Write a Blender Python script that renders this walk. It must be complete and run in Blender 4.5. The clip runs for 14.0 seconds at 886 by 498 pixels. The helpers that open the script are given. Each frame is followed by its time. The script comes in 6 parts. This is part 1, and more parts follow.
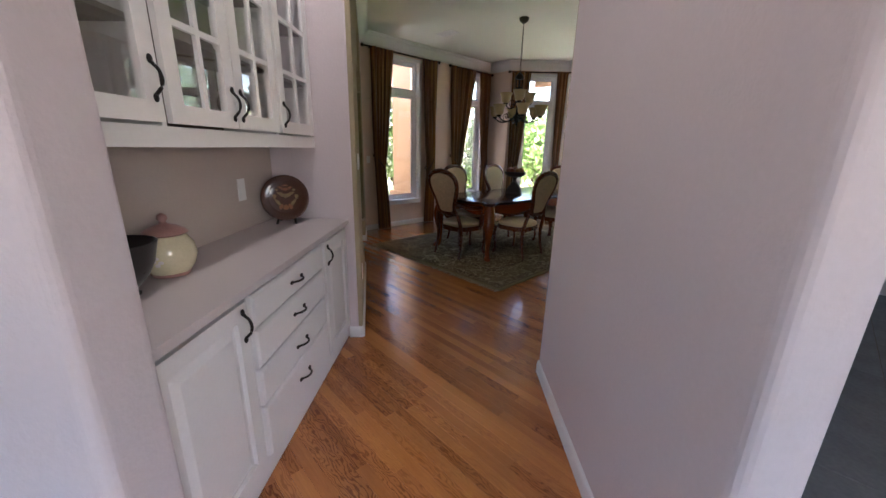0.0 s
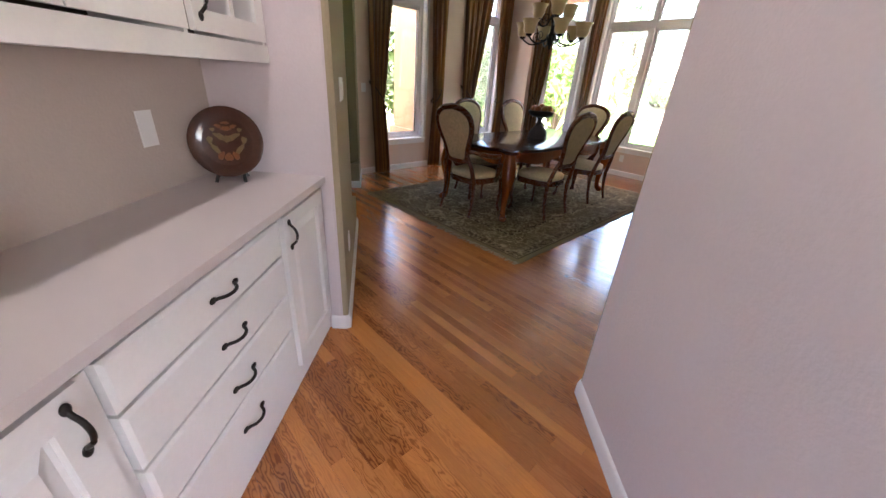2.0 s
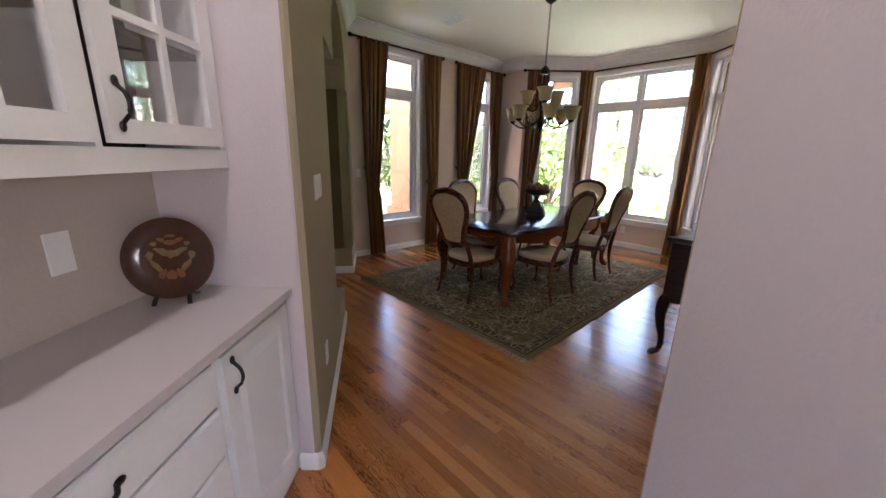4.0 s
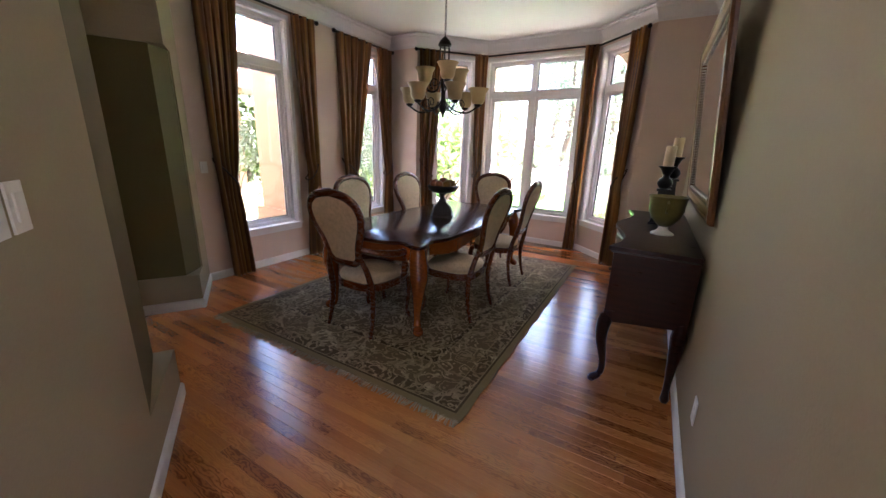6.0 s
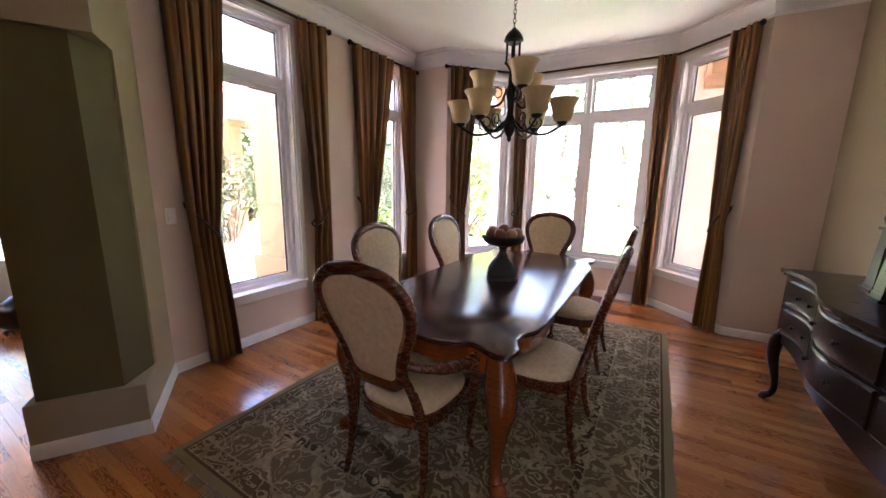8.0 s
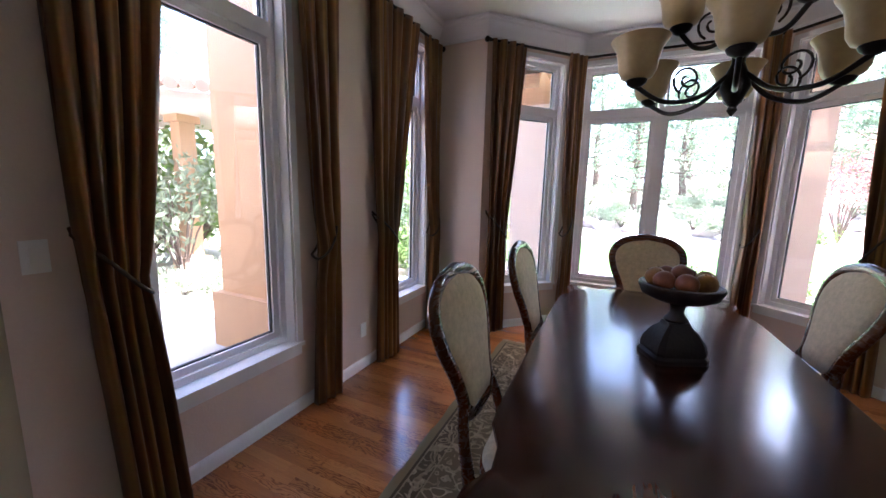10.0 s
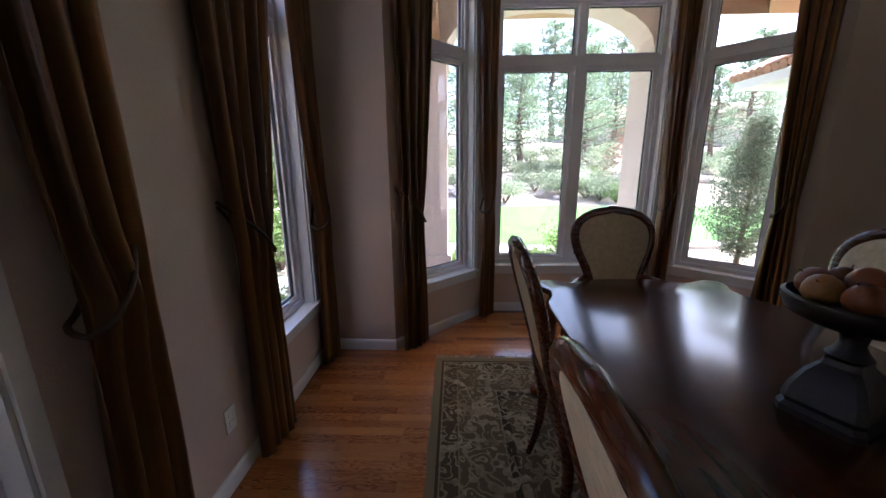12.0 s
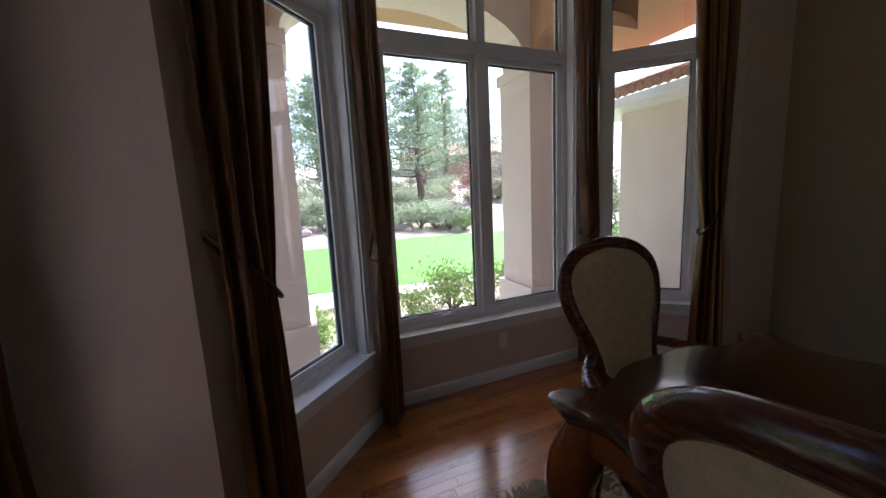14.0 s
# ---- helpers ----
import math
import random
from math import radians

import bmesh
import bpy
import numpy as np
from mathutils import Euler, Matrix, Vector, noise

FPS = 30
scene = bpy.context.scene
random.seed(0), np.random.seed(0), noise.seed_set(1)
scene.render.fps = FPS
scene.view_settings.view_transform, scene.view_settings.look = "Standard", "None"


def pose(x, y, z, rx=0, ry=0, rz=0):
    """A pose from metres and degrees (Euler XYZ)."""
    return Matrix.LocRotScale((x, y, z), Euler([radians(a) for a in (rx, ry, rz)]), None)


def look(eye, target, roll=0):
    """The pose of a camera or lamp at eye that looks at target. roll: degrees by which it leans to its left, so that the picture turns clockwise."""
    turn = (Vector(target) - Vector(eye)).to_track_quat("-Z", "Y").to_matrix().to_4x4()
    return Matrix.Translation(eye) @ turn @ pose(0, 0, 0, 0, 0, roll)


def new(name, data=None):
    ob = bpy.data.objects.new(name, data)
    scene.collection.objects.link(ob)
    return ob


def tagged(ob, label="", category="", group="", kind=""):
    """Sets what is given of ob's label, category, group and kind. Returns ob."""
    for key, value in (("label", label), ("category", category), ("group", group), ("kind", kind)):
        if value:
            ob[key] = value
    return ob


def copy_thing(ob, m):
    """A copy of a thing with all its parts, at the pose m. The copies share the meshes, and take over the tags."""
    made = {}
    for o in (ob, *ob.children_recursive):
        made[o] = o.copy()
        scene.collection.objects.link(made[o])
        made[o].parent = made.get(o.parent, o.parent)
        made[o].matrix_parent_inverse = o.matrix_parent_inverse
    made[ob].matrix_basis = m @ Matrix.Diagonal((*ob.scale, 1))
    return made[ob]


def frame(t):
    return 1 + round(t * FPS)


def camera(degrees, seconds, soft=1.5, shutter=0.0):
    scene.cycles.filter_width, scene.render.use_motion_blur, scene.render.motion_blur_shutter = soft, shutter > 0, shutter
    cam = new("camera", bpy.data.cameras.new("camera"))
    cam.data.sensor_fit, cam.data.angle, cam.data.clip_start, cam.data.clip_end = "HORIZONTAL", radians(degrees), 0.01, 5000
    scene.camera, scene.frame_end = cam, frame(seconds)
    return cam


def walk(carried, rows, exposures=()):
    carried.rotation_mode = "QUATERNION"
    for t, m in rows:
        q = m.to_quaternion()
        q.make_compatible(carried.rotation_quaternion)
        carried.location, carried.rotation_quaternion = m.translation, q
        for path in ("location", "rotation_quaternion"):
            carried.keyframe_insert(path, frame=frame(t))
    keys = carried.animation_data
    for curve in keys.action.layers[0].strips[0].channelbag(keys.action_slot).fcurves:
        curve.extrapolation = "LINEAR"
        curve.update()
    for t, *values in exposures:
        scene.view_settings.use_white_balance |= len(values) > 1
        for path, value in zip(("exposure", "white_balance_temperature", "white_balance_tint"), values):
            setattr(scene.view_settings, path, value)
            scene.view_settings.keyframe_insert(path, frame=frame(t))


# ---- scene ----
cam = camera(102.2, 14.0)
PATH = [
    (0, (0.128, 0.071, 1.419), (-1.265, 1.398, 0.874), 1.4),
    (0.5, (-0.021, 0.177, 1.408), (-1.284, 1.585, 0.757), 2.0),
    (1, (-0.181, 0.263, 1.388), (-1.383, 1.628, 0.558), 1.1),
    (1.5, (-0.317, 0.398, 1.351), (-1.447, 1.58, 0.2), 1.8),
    (2, (-0.47, 0.525, 1.391), (-1.765, 1.781, 0.527), 3.9),
    (2.5, (-0.592, 0.587, 1.422), (-2.033, 1.866, 0.884), 1.3),
    (5, (-0.819, 1.072, 1.471), (-2.17, 2.457, 0.964), 2.4),
    (5.5, (-1.037, 1.249, 1.445), (-2.157, 2.812, 0.897), 3.4),
    (6, (-1.254, 1.387, 1.458), (-2.206, 3.061, 0.921), 2.0),
    (6.5, (-1.449, 1.589, 1.465), (-2.426, 3.27, 0.997), 1.1),
    (7, (-1.65, 1.785, 1.462), (-2.617, 3.457, 0.946), 1.5),
    (7.5, (-1.938, 1.972, 1.498), (-2.838, 3.702, 1.054), 1.1),
    (8, (-2.196, 2.166, 1.482), (-3.195, 3.858, 1.109), 1.0),
    (10.5, (-3.719, 3.042, 1.446), (-4.402, 4.898, 1.146), 1.4),
    (11, (-3.942, 3.22, 1.451), (-4.35, 5.143, 1.084), 1.2),
    (11.5, (-4.102, 3.512, 1.424), (-4.452, 5.452, 1.09), -1.8),
    (12, (-4.19, 3.783, 1.431), (-4.254, 5.73, 0.98), -0.5),
    (12.5, (-4.348, 4.101, 1.426), (-4.053, 6.041, 1.04), -3.0),
    (13, (-4.401, 4.402, 1.386), (-4.001, 6.327, 1.019), -3.0),
    (13.5, (-4.385, 4.733, 1.382), (-3.945, 6.66, 1.076), -3.7),
    (14, (-4.344, 5.034, 1.363), (-3.585, 6.861, 1.077), -2.8),
]
walk(cam, [(t, look(eye, target, roll)) for t, eye, target, roll in PATH],
     exposures=[(0, 3.68, 5800, 12), (0.5, 4.1, 5850, 12), (1.5, 4.48, 5950, 13), (2.5, 4.5, 5950, 14), (5, 3.95, 5700, 15), (6, 4.3, 5700, 18), (8, 4.52, 5950, 25), (10.5, 3.4, 5150, 17), (11.5, 2.75, 5250, 16), (12, 2.5, 5350, 16), (14, 1.9, 5450, 13)])

# ---- world, sun, exposure ----
world = bpy.data.worlds.new("world")
scene.world = world
world.use_nodes = True
wn = world.node_tree.nodes
sky = wn.new("ShaderNodeTexSky")
sky.sky_type = "NISHITA"
sky.sun_disc = False
sky.sun_elevation = radians(52)
sky.sun_rotation = radians(61)
sky.dust_density = 5.0
world.node_tree.links.new(sky.outputs[0], wn["Background"].inputs[0])
wn["Background"].inputs[1].default_value = 0.15
PANTRY_FILL_W, KITCHEN_E, KITCHEN_S = 0.25, 0.9, 0.1
sun = new("sun", bpy.data.lights.new("sun", "SUN"))
sun.data.energy = 5.0
sun.data.angle = radians(0.5)
sun.data.color = (1.0, 0.95, 0.86)
sun.matrix_world = look((11, 6, 16), (0, 0, 0))


def kitchen_fill_light(name, m, w, h, watts, color=(0.93, 0.96, 1.0)):
    """An area lamp at an assumed, unseen window, in place of the sky's light."""
    d = bpy.data.lights.new(name, "AREA")
    d.shape, d.size, d.size_y, d.energy, d.color = "RECTANGLE", w, h, watts, color
    ob = new(name, d)
    ob.matrix_world = m
    return ob


# ---- materials ----
def mat(name, color, rough=0.6, metal=0.0, var=0.08, scale=8.0, fine=120.0, bump=0.0, bump_scale=200.0, coat=0.0, spec=0.5, rand=0.0):
    """A surface with slow and fine variation of its colour, uneven gloss and a fine relief."""
    m = bpy.data.materials.new(name)
    m.use_nodes = True
    nt = m.node_tree
    n, l = nt.nodes, nt.links
    b = n["Principled BSDF"]
    b.inputs["Roughness"].default_value = rough
    b.inputs["Metallic"].default_value = metal
    b.inputs["Coat Weight"].default_value = coat
    b.inputs["Coat Roughness"].default_value = 0.12
    b.inputs["Specular IOR Level"].default_value = spec
    tc = n.new("ShaderNodeTexCoord")
    big = n.new("ShaderNodeTexNoise")
    big.inputs["Scale"].default_value = scale
    big.inputs["Detail"].default_value = 4
    small = n.new("ShaderNodeTexNoise")
    small.inputs["Scale"].default_value = fine
    small.inputs["Detail"].default_value = 3
    for t in (big, small):
        l.new(tc.outputs["Object"], t.inputs["Vector"])
    add = n.new("ShaderNodeMath")
    add.operation = "ADD"
    l.new(big.outputs[0], add.inputs[0])
    l.new(small.outputs[0], add.inputs[1])
    last = add
    if rand:
        info = n.new("ShaderNodeObjectInfo")
        r = n.new("ShaderNodeMath")
        r.operation = "MULTIPLY_ADD"
        r.inputs[1].default_value = rand
        l.new(info.outputs["Random"], r.inputs[0])
        l.new(add.outputs[0], r.inputs[2])
        last = r
    mr = n.new("ShaderNodeMapRange")
    mr.inputs["From Min"].default_value = 0.6
    mr.inputs["From Max"].default_value = 1.4 + rand
    mr.inputs["To Min"].default_value = 1 - var
    mr.inputs["To Max"].default_value = 1 + var
    l.new(last.outputs[0], mr.inputs["Value"])
    mul = n.new("ShaderNodeVectorMath")
    mul.operation = "SCALE"
    mul.inputs[0].default_value = color
    l.new(mr.outputs[0], mul.inputs["Scale"])
    l.new(mul.outputs[0], b.inputs["Base Color"])
    rr = n.new("ShaderNodeMapRange")
    rr.inputs["To Min"].default_value = max(0.02, rough - 0.06)
    rr.inputs["To Max"].default_value = min(1, rough + 0.06)
    l.new(big.outputs[0], rr.inputs["Value"])
    l.new(rr.outputs[0], b.inputs["Roughness"])
    if bump:
        bn = n.new("ShaderNodeTexNoise")
        bn.inputs["Scale"].default_value = bump_scale
        bn.inputs["Detail"].default_value = 3
        l.new(tc.outputs["Object"], bn.inputs["Vector"])
        bu = n.new("ShaderNodeBump")
        bu.inputs["Strength"].default_value = bump
        bu.inputs["Distance"].default_value = 0.004
        l.new(bn.outputs[0], bu.inputs["Height"])
        l.new(bu.outputs[0], b.inputs["Normal"])
    return m


def wood(name, dark, light, rough=0.35, stretch=(1.5, 22, 22), coat=0.0, rand=0.6, coat_rough=0.12, ring=0.35, tight=False, spec=0.5, relief=0.12):
    """Timber with grain along its local x axis; each piece takes its own tone and its own stretch of grain."""
    m = bpy.data.materials.new(name)
    m.use_nodes = True
    nt = m.node_tree
    n, l = nt.nodes, nt.links
    b = n["Principled BSDF"]
    b.inputs["Coat Weight"].default_value = coat
    b.inputs["Coat Roughness"].default_value = coat_rough
    b.inputs["Specular IOR Level"].default_value = spec
    tc = n.new("ShaderNodeTexCoord")
    info = n.new("ShaderNodeObjectInfo")
    geo = n.new("ShaderNodeNewGeometry")
    tone = n.new("ShaderNodeMath")
    tone.operation = "ADD"
    l.new(info.outputs["Random"], tone.inputs[0])
    l.new(geo.outputs["Random Per Island"], tone.inputs[1])
    off = n.new("ShaderNodeVectorMath")
    off.operation = "SCALE"
    off.inputs[0].default_value = (13.0, 7.0, 5.0)
    l.new(tone.outputs[0], off.inputs["Scale"])
    pos = n.new("ShaderNodeVectorMath")
    l.new(tc.outputs["Object"], pos.inputs[0])
    l.new(off.outputs[0], pos.inputs[1])
    mp = n.new("ShaderNodeMapping")
    mp.inputs["Scale"].default_value = stretch
    l.new(pos.outputs[0], mp.inputs["Vector"])
    grain = n.new("ShaderNodeTexNoise")
    grain.inputs["Scale"].default_value = 3.0
    grain.inputs["Detail"].default_value = 6
    grain.inputs["Distortion"].default_value = 0.6
    l.new(mp.outputs[0], grain.inputs["Vector"])
    wave = n.new("ShaderNodeTexWave")
    wave.wave_type = "RINGS"
    wave.rings_direction = "X"
    wave.inputs["Scale"].default_value = 0.55
    wave.inputs["Distortion"].default_value = 6.0
    wave.inputs["Detail"].default_value = 2
    wave.inputs["Detail Scale"].default_value = 0.6
    l.new(mp.outputs[0], wave.inputs["Vector"])
    mix = n.new("ShaderNodeMath")
    mix.operation = "MULTIPLY_ADD"
    mix.inputs[1].default_value = ring
    l.new(wave.outputs["Fac"], mix.inputs[0])
    l.new(grain.outputs[0], mix.inputs[2])
    t2 = n.new("ShaderNodeMath")
    t2.operation = "FRACT"
    l.new(tone.outputs[0], t2.inputs[0])
    mix2 = n.new("ShaderNodeMath")
    mix2.operation = "MULTIPLY_ADD"
    mix2.inputs[1].default_value = rand
    l.new(t2.outputs[0], mix2.inputs[0])
    l.new(mix.outputs[0], mix2.inputs[2])
    ramp = n.new("ShaderNodeMapRange")
    ramp.inputs["From Min"].default_value = 0.5 if tight else 0.3
    ramp.inputs["From Max"].default_value = 0.42 + rand + ring if tight else 0.75 + rand + ring
    l.new(mix2.outputs[0], ramp.inputs["Value"])
    col = n.new("ShaderNodeMix")
    col.data_type = "RGBA"
    col.inputs["A"].default_value = (*light, 1)
    col.inputs["B"].default_value = (*dark, 1)
    l.new(ramp.outputs[0], col.inputs["Factor"])
    l.new(col.outputs["Result"], b.inputs["Base Color"])
    rr = n.new("ShaderNodeMapRange")
    rr.inputs["To Min"].default_value = max(0.05, rough - 0.07)
    rr.inputs["To Max"].default_value = rough + 0.07
    l.new(grain.outputs[0], rr.inputs["Value"])
    l.new(rr.outputs[0], b.inputs["Roughness"])
    bu = n.new("ShaderNodeBump")
    bu.inputs["Strength"].default_value = relief
    bu.inputs["Distance"].default_value = 0.002
    l.new(mix.outputs[0], bu.inputs["Height"])
    l.new(bu.outputs[0], b.inputs["Normal"])
    return m


def oak(name, dark, light):
    """Satin oak strips: a tone for each board, pointed cathedral figure and fine pores along x."""
    m = bpy.data.materials.new(name)
    m.use_nodes = True
    n, l = m.node_tree.nodes, m.node_tree.links
    b = n["Principled BSDF"]
    b.inputs["Coat Weight"].default_value = 0.75
    b.inputs["Coat Roughness"].default_value = 0.16
    tc = n.new("ShaderNodeTexCoord")
    info = n.new("ShaderNodeObjectInfo")
    geo = n.new("ShaderNodeNewGeometry")

    def calc(op, a, c, d=None):
        k = n.new("ShaderNodeMath")
        k.operation = op
        for i, v in enumerate((a, c, d)):
            if v is None:
                continue
            if isinstance(v, (int, float)):
                k.inputs[i].default_value = v
            else:
                l.new(v, k.inputs[i])
        return k.outputs[0]

    tone = calc("FRACT", calc("ADD", info.outputs["Random"], geo.outputs["Random Per Island"]), 0)
    off = n.new("ShaderNodeVectorMath")
    off.operation = "SCALE"
    off.inputs[0].default_value = (31.0, 17.0, 9.0)
    l.new(tone, off.inputs["Scale"])
    pos = n.new("ShaderNodeVectorMath")
    l.new(tc.outputs["Object"], pos.inputs[0])
    l.new(off.outputs[0], pos.inputs[1])

    def mapped(sc):
        k = n.new("ShaderNodeMapping")
        k.inputs["Scale"].default_value = sc
        l.new(pos.outputs[0], k.inputs["Vector"])
        return k.outputs[0]

    wave = n.new("ShaderNodeTexWave")
    wave.wave_type = "BANDS"
    wave.bands_direction = "Y"
    wave.inputs["Scale"].default_value = 20.0
    wave.inputs["Distortion"].default_value = 20.0
    wave.inputs["Detail"].default_value = 2.0
    wave.inputs["Detail Scale"].default_value = 1.3
    l.new(mapped((0.30, 1, 1)), wave.inputs["Vector"])
    pores = n.new("ShaderNodeTexNoise")
    pores.inputs["Scale"].default_value = 10
    pores.inputs["Detail"].default_value = 4
    l.new(mapped((0.5, 12, 12)), pores.inputs["Vector"])
    slow = n.new("ShaderNodeTexNoise")
    slow.inputs["Scale"].default_value = 6
    l.new(mapped((0.3, 1.5, 1)), slow.inputs["Vector"])
    f = calc("MULTIPLY_ADD", tone, 0.40, calc("MULTIPLY", slow.outputs[0], 0.40))
    plain = n.new("ShaderNodeMapRange")
    plain.inputs["From Min"].default_value = 0.25
    plain.inputs["From Max"].default_value = 0.75
    plain.inputs["To Min"].default_value = 0.06
    plain.inputs["To Max"].default_value = 0.46
    l.new(calc("FRACT", calc("MULTIPLY", tone, 7.31), 0), plain.inputs["Value"])
    f = calc("MULTIPLY_ADD", calc("POWER", wave.outputs["Fac"], 2.5), plain.outputs[0], f)
    f = calc("MULTIPLY_ADD", pores.outputs[0], 0.34, f)
    ramp = n.new("ShaderNodeMapRange")
    ramp.inputs["From Min"].default_value = 0.22
    ramp.inputs["From Max"].default_value = 1.10
    l.new(f, ramp.inputs["Value"])
    col = n.new("ShaderNodeMix")
    col.data_type = "RGBA"
    col.inputs["A"].default_value = (*light, 1)
    col.inputs["B"].default_value = (*dark, 1)
    l.new(ramp.outputs[0], col.inputs["Factor"])
    l.new(col.outputs["Result"], b.inputs["Base Color"])
    rr = n.new("ShaderNodeMapRange")
    rr.inputs["To Min"].default_value = 0.17
    rr.inputs["To Max"].default_value = 0.30
    l.new(slow.outputs[0], rr.inputs["Value"])
    l.new(rr.outputs[0], b.inputs["Roughness"])
    bu = n.new("ShaderNodeBump")
    bu.inputs["Strength"].default_value = 0.10
    bu.inputs["Distance"].default_value = 0.002
    l.new(pores.outputs[0], bu.inputs["Height"])
    l.new(bu.outputs[0], b.inputs["Normal"])
    return m


def glass_mat(name, mirror=0.05):
    """Clear pane: lets light straight through, with a faint mirror on it."""
    m = bpy.data.materials.new(name)
    m.use_nodes = True
    n, l = m.node_tree.nodes, m.node_tree.links
    tr = n.new("ShaderNodeBsdfTransparent")
    gl = n.new("ShaderNodeBsdfGlossy")
    gl.inputs["Roughness"].default_value = 0.02
    mx = n.new("ShaderNodeMixShader")
    mx.inputs[0].default_value = mirror
    l.new(tr.outputs[0], mx.inputs[1])
    l.new(gl.outputs[0], mx.inputs[2])
    l.new(mx.outputs[0], n["Material Output"].inputs[0])
    return m


M_WALL = mat("wall_paint_mauve", (0.64, 0.565, 0.575), 0.75, var=0.03, scale=1.5, fine=60, bump=0.35, bump_scale=90)
M_SPLASH = mat("backsplash_paint_tan", (0.50, 0.42, 0.365), 0.75, var=0.03, scale=1.5, fine=60, bump=0.35, bump_scale=90)
M_WALLD = mat("wall_paint_beige", (0.68, 0.54, 0.46), 0.75, var=0.03, scale=1.5, fine=60, bump=0.35, bump_scale=90)
# Cream paint taken darker: the dim light on these walls is in the colour.
M_WALLG = mat("wall_paint_cream_dimmed", (0.355, 0.29, 0.185), 0.75, var=0.03, scale=1.5, fine=60, bump=0.35, bump_scale=90)
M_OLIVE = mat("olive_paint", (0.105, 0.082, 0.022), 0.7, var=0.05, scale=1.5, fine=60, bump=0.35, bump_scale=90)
M_CEIL = mat("ceiling_paint", (0.80, 0.79, 0.74), 0.85, var=0.02, scale=1.0, fine=50, bump=0.3, bump_scale=60)
M_TRIM = mat("white_trim_paint", (0.80, 0.79, 0.79), 0.38, var=0.03, scale=3, fine=90)
M_VINYL = mat("window_vinyl", (0.85, 0.83, 0.86), 0.35, var=0.02, scale=3, fine=90)
M_GASKET = mat("rubber_gasket", (0.03, 0.03, 0.03), 0.6)
M_CAB = mat("cabinet_paint", (0.78, 0.75, 0.73), 0.4, var=0.03, scale=3, fine=80, bump=0.05, bump_scale=150)
M_COUNTER = mat("counter_top", (0.60, 0.53, 0.52), 0.35, var=0.04, scale=4, fine=400)
# Dark brown puts the shade inside the cabinets and their gaps into the colour.
M_CABSHADE = mat("cabinet_shade_brown", (0.06, 0.036, 0.022), 0.6, var=0.1, scale=6)
M_IRON = mat("dark_bronze", (0.025, 0.02, 0.017), 0.38, metal=0.7, var=0.25, scale=20)
M_GLASS = glass_mat("window_glass")
M_OAK = oak("oak_floor", (0.16, 0.040, 0.008), (0.60, 0.235, 0.058))
M_CHERRY = wood("cherry_wood", (0.062, 0.0145, 0.0036), (0.108, 0.026, 0.0056), 0.27, (3, 24, 24), rand=0.12, coat=0.4, ring=0.08, relief=0.02)
M_LEG = wood("red_cherry_wood", (0.13, 0.029, 0.0045), (0.27, 0.066, 0.010), 0.18, (3, 24, 24), rand=0.12, coat=1.0, ring=0.08, relief=0.03)
M_TABLE = wood("table_veneer", (0.016, 0.0040, 0.0018), (0.072, 0.017, 0.0055), 0.19, (14, 2.0, 14), rand=0.15, coat=0.25, spec=0.4)
M_DARKWOOD = wood("dark_mahogany", (0.012, 0.003, 0.0015), (0.034, 0.0075, 0.0032), 0.30, (3, 20, 20), rand=0.1, coat=0.15, spec=0.35)
M_CLOTH = mat("cream_damask", (0.59, 0.465, 0.30), 0.85, var=0.24, scale=34, fine=300, bump=0.25, bump_scale=120)
M_STUCCO = mat("peach_stucco", (0.42, 0.265, 0.155), 0.9, var=0.08, scale=3, fine=40, bump=0.8, bump_scale=60)
M_STUCCOW = mat("pale_stucco", (0.60, 0.51, 0.44), 0.9, var=0.06, scale=3, fine=40, bump=0.8, bump_scale=60)
M_CONC = mat("patio_concrete", (0.40, 0.385, 0.37), 0.9, var=0.12, scale=2, fine=40, bump=0.4, bump_scale=80)
M_TILE = mat("slate_tile", (0.16, 0.18, 0.20), 0.22, var=0.22, scale=5, fine=40, bump=0.2, bump_scale=25, rand=0.4)
M_GROUT = mat("grout", (0.10, 0.10, 0.10), 0.9)
M_GRASS = mat("lawn_grass", (0.06, 0.185, 0.014), 0.9, var=0.3, scale=0.8, fine=30, bump=1.0, bump_scale=60)
M_SOIL = mat("hillside_soil", (0.36, 0.30, 0.24), 0.95, var=0.25, scale=0.5, fine=8, bump=0.8, bump_scale=12)
M_PLATE = mat("switch_plastic", (0.82, 0.80, 0.78), 0.35, var=0.01)


# ---- geometry helpers ----
def part(name, bm, material, parent=None, label="", smooth=None, bevel=0.0):
    """Links a bmesh as one mesh object under a thing or a part."""
    if bevel:
        bmesh.ops.bevel(bm, geom=[e for e in bm.edges if e.calc_face_angle(0) > 0.6], offset=bevel, segments=2, affect="EDGES", profile=0.5)
    me = bpy.data.meshes.new(name)
    bmesh.ops.recalc_face_normals(bm, faces=bm.faces)
    bm.to_mesh(me)
    bm.free()
    if smooth is not None:
        me.polygons.foreach_set("use_smooth", [True] * len(me.polygons))
        me.set_sharp_from_angle(angle=radians(smooth))
    for m in material if isinstance(material, (list, tuple)) else [material]:
        me.materials.append(m)
    ob = new(name, me)
    if parent:
        ob.parent = parent
    if label:
        tagged(ob, label)
    return ob


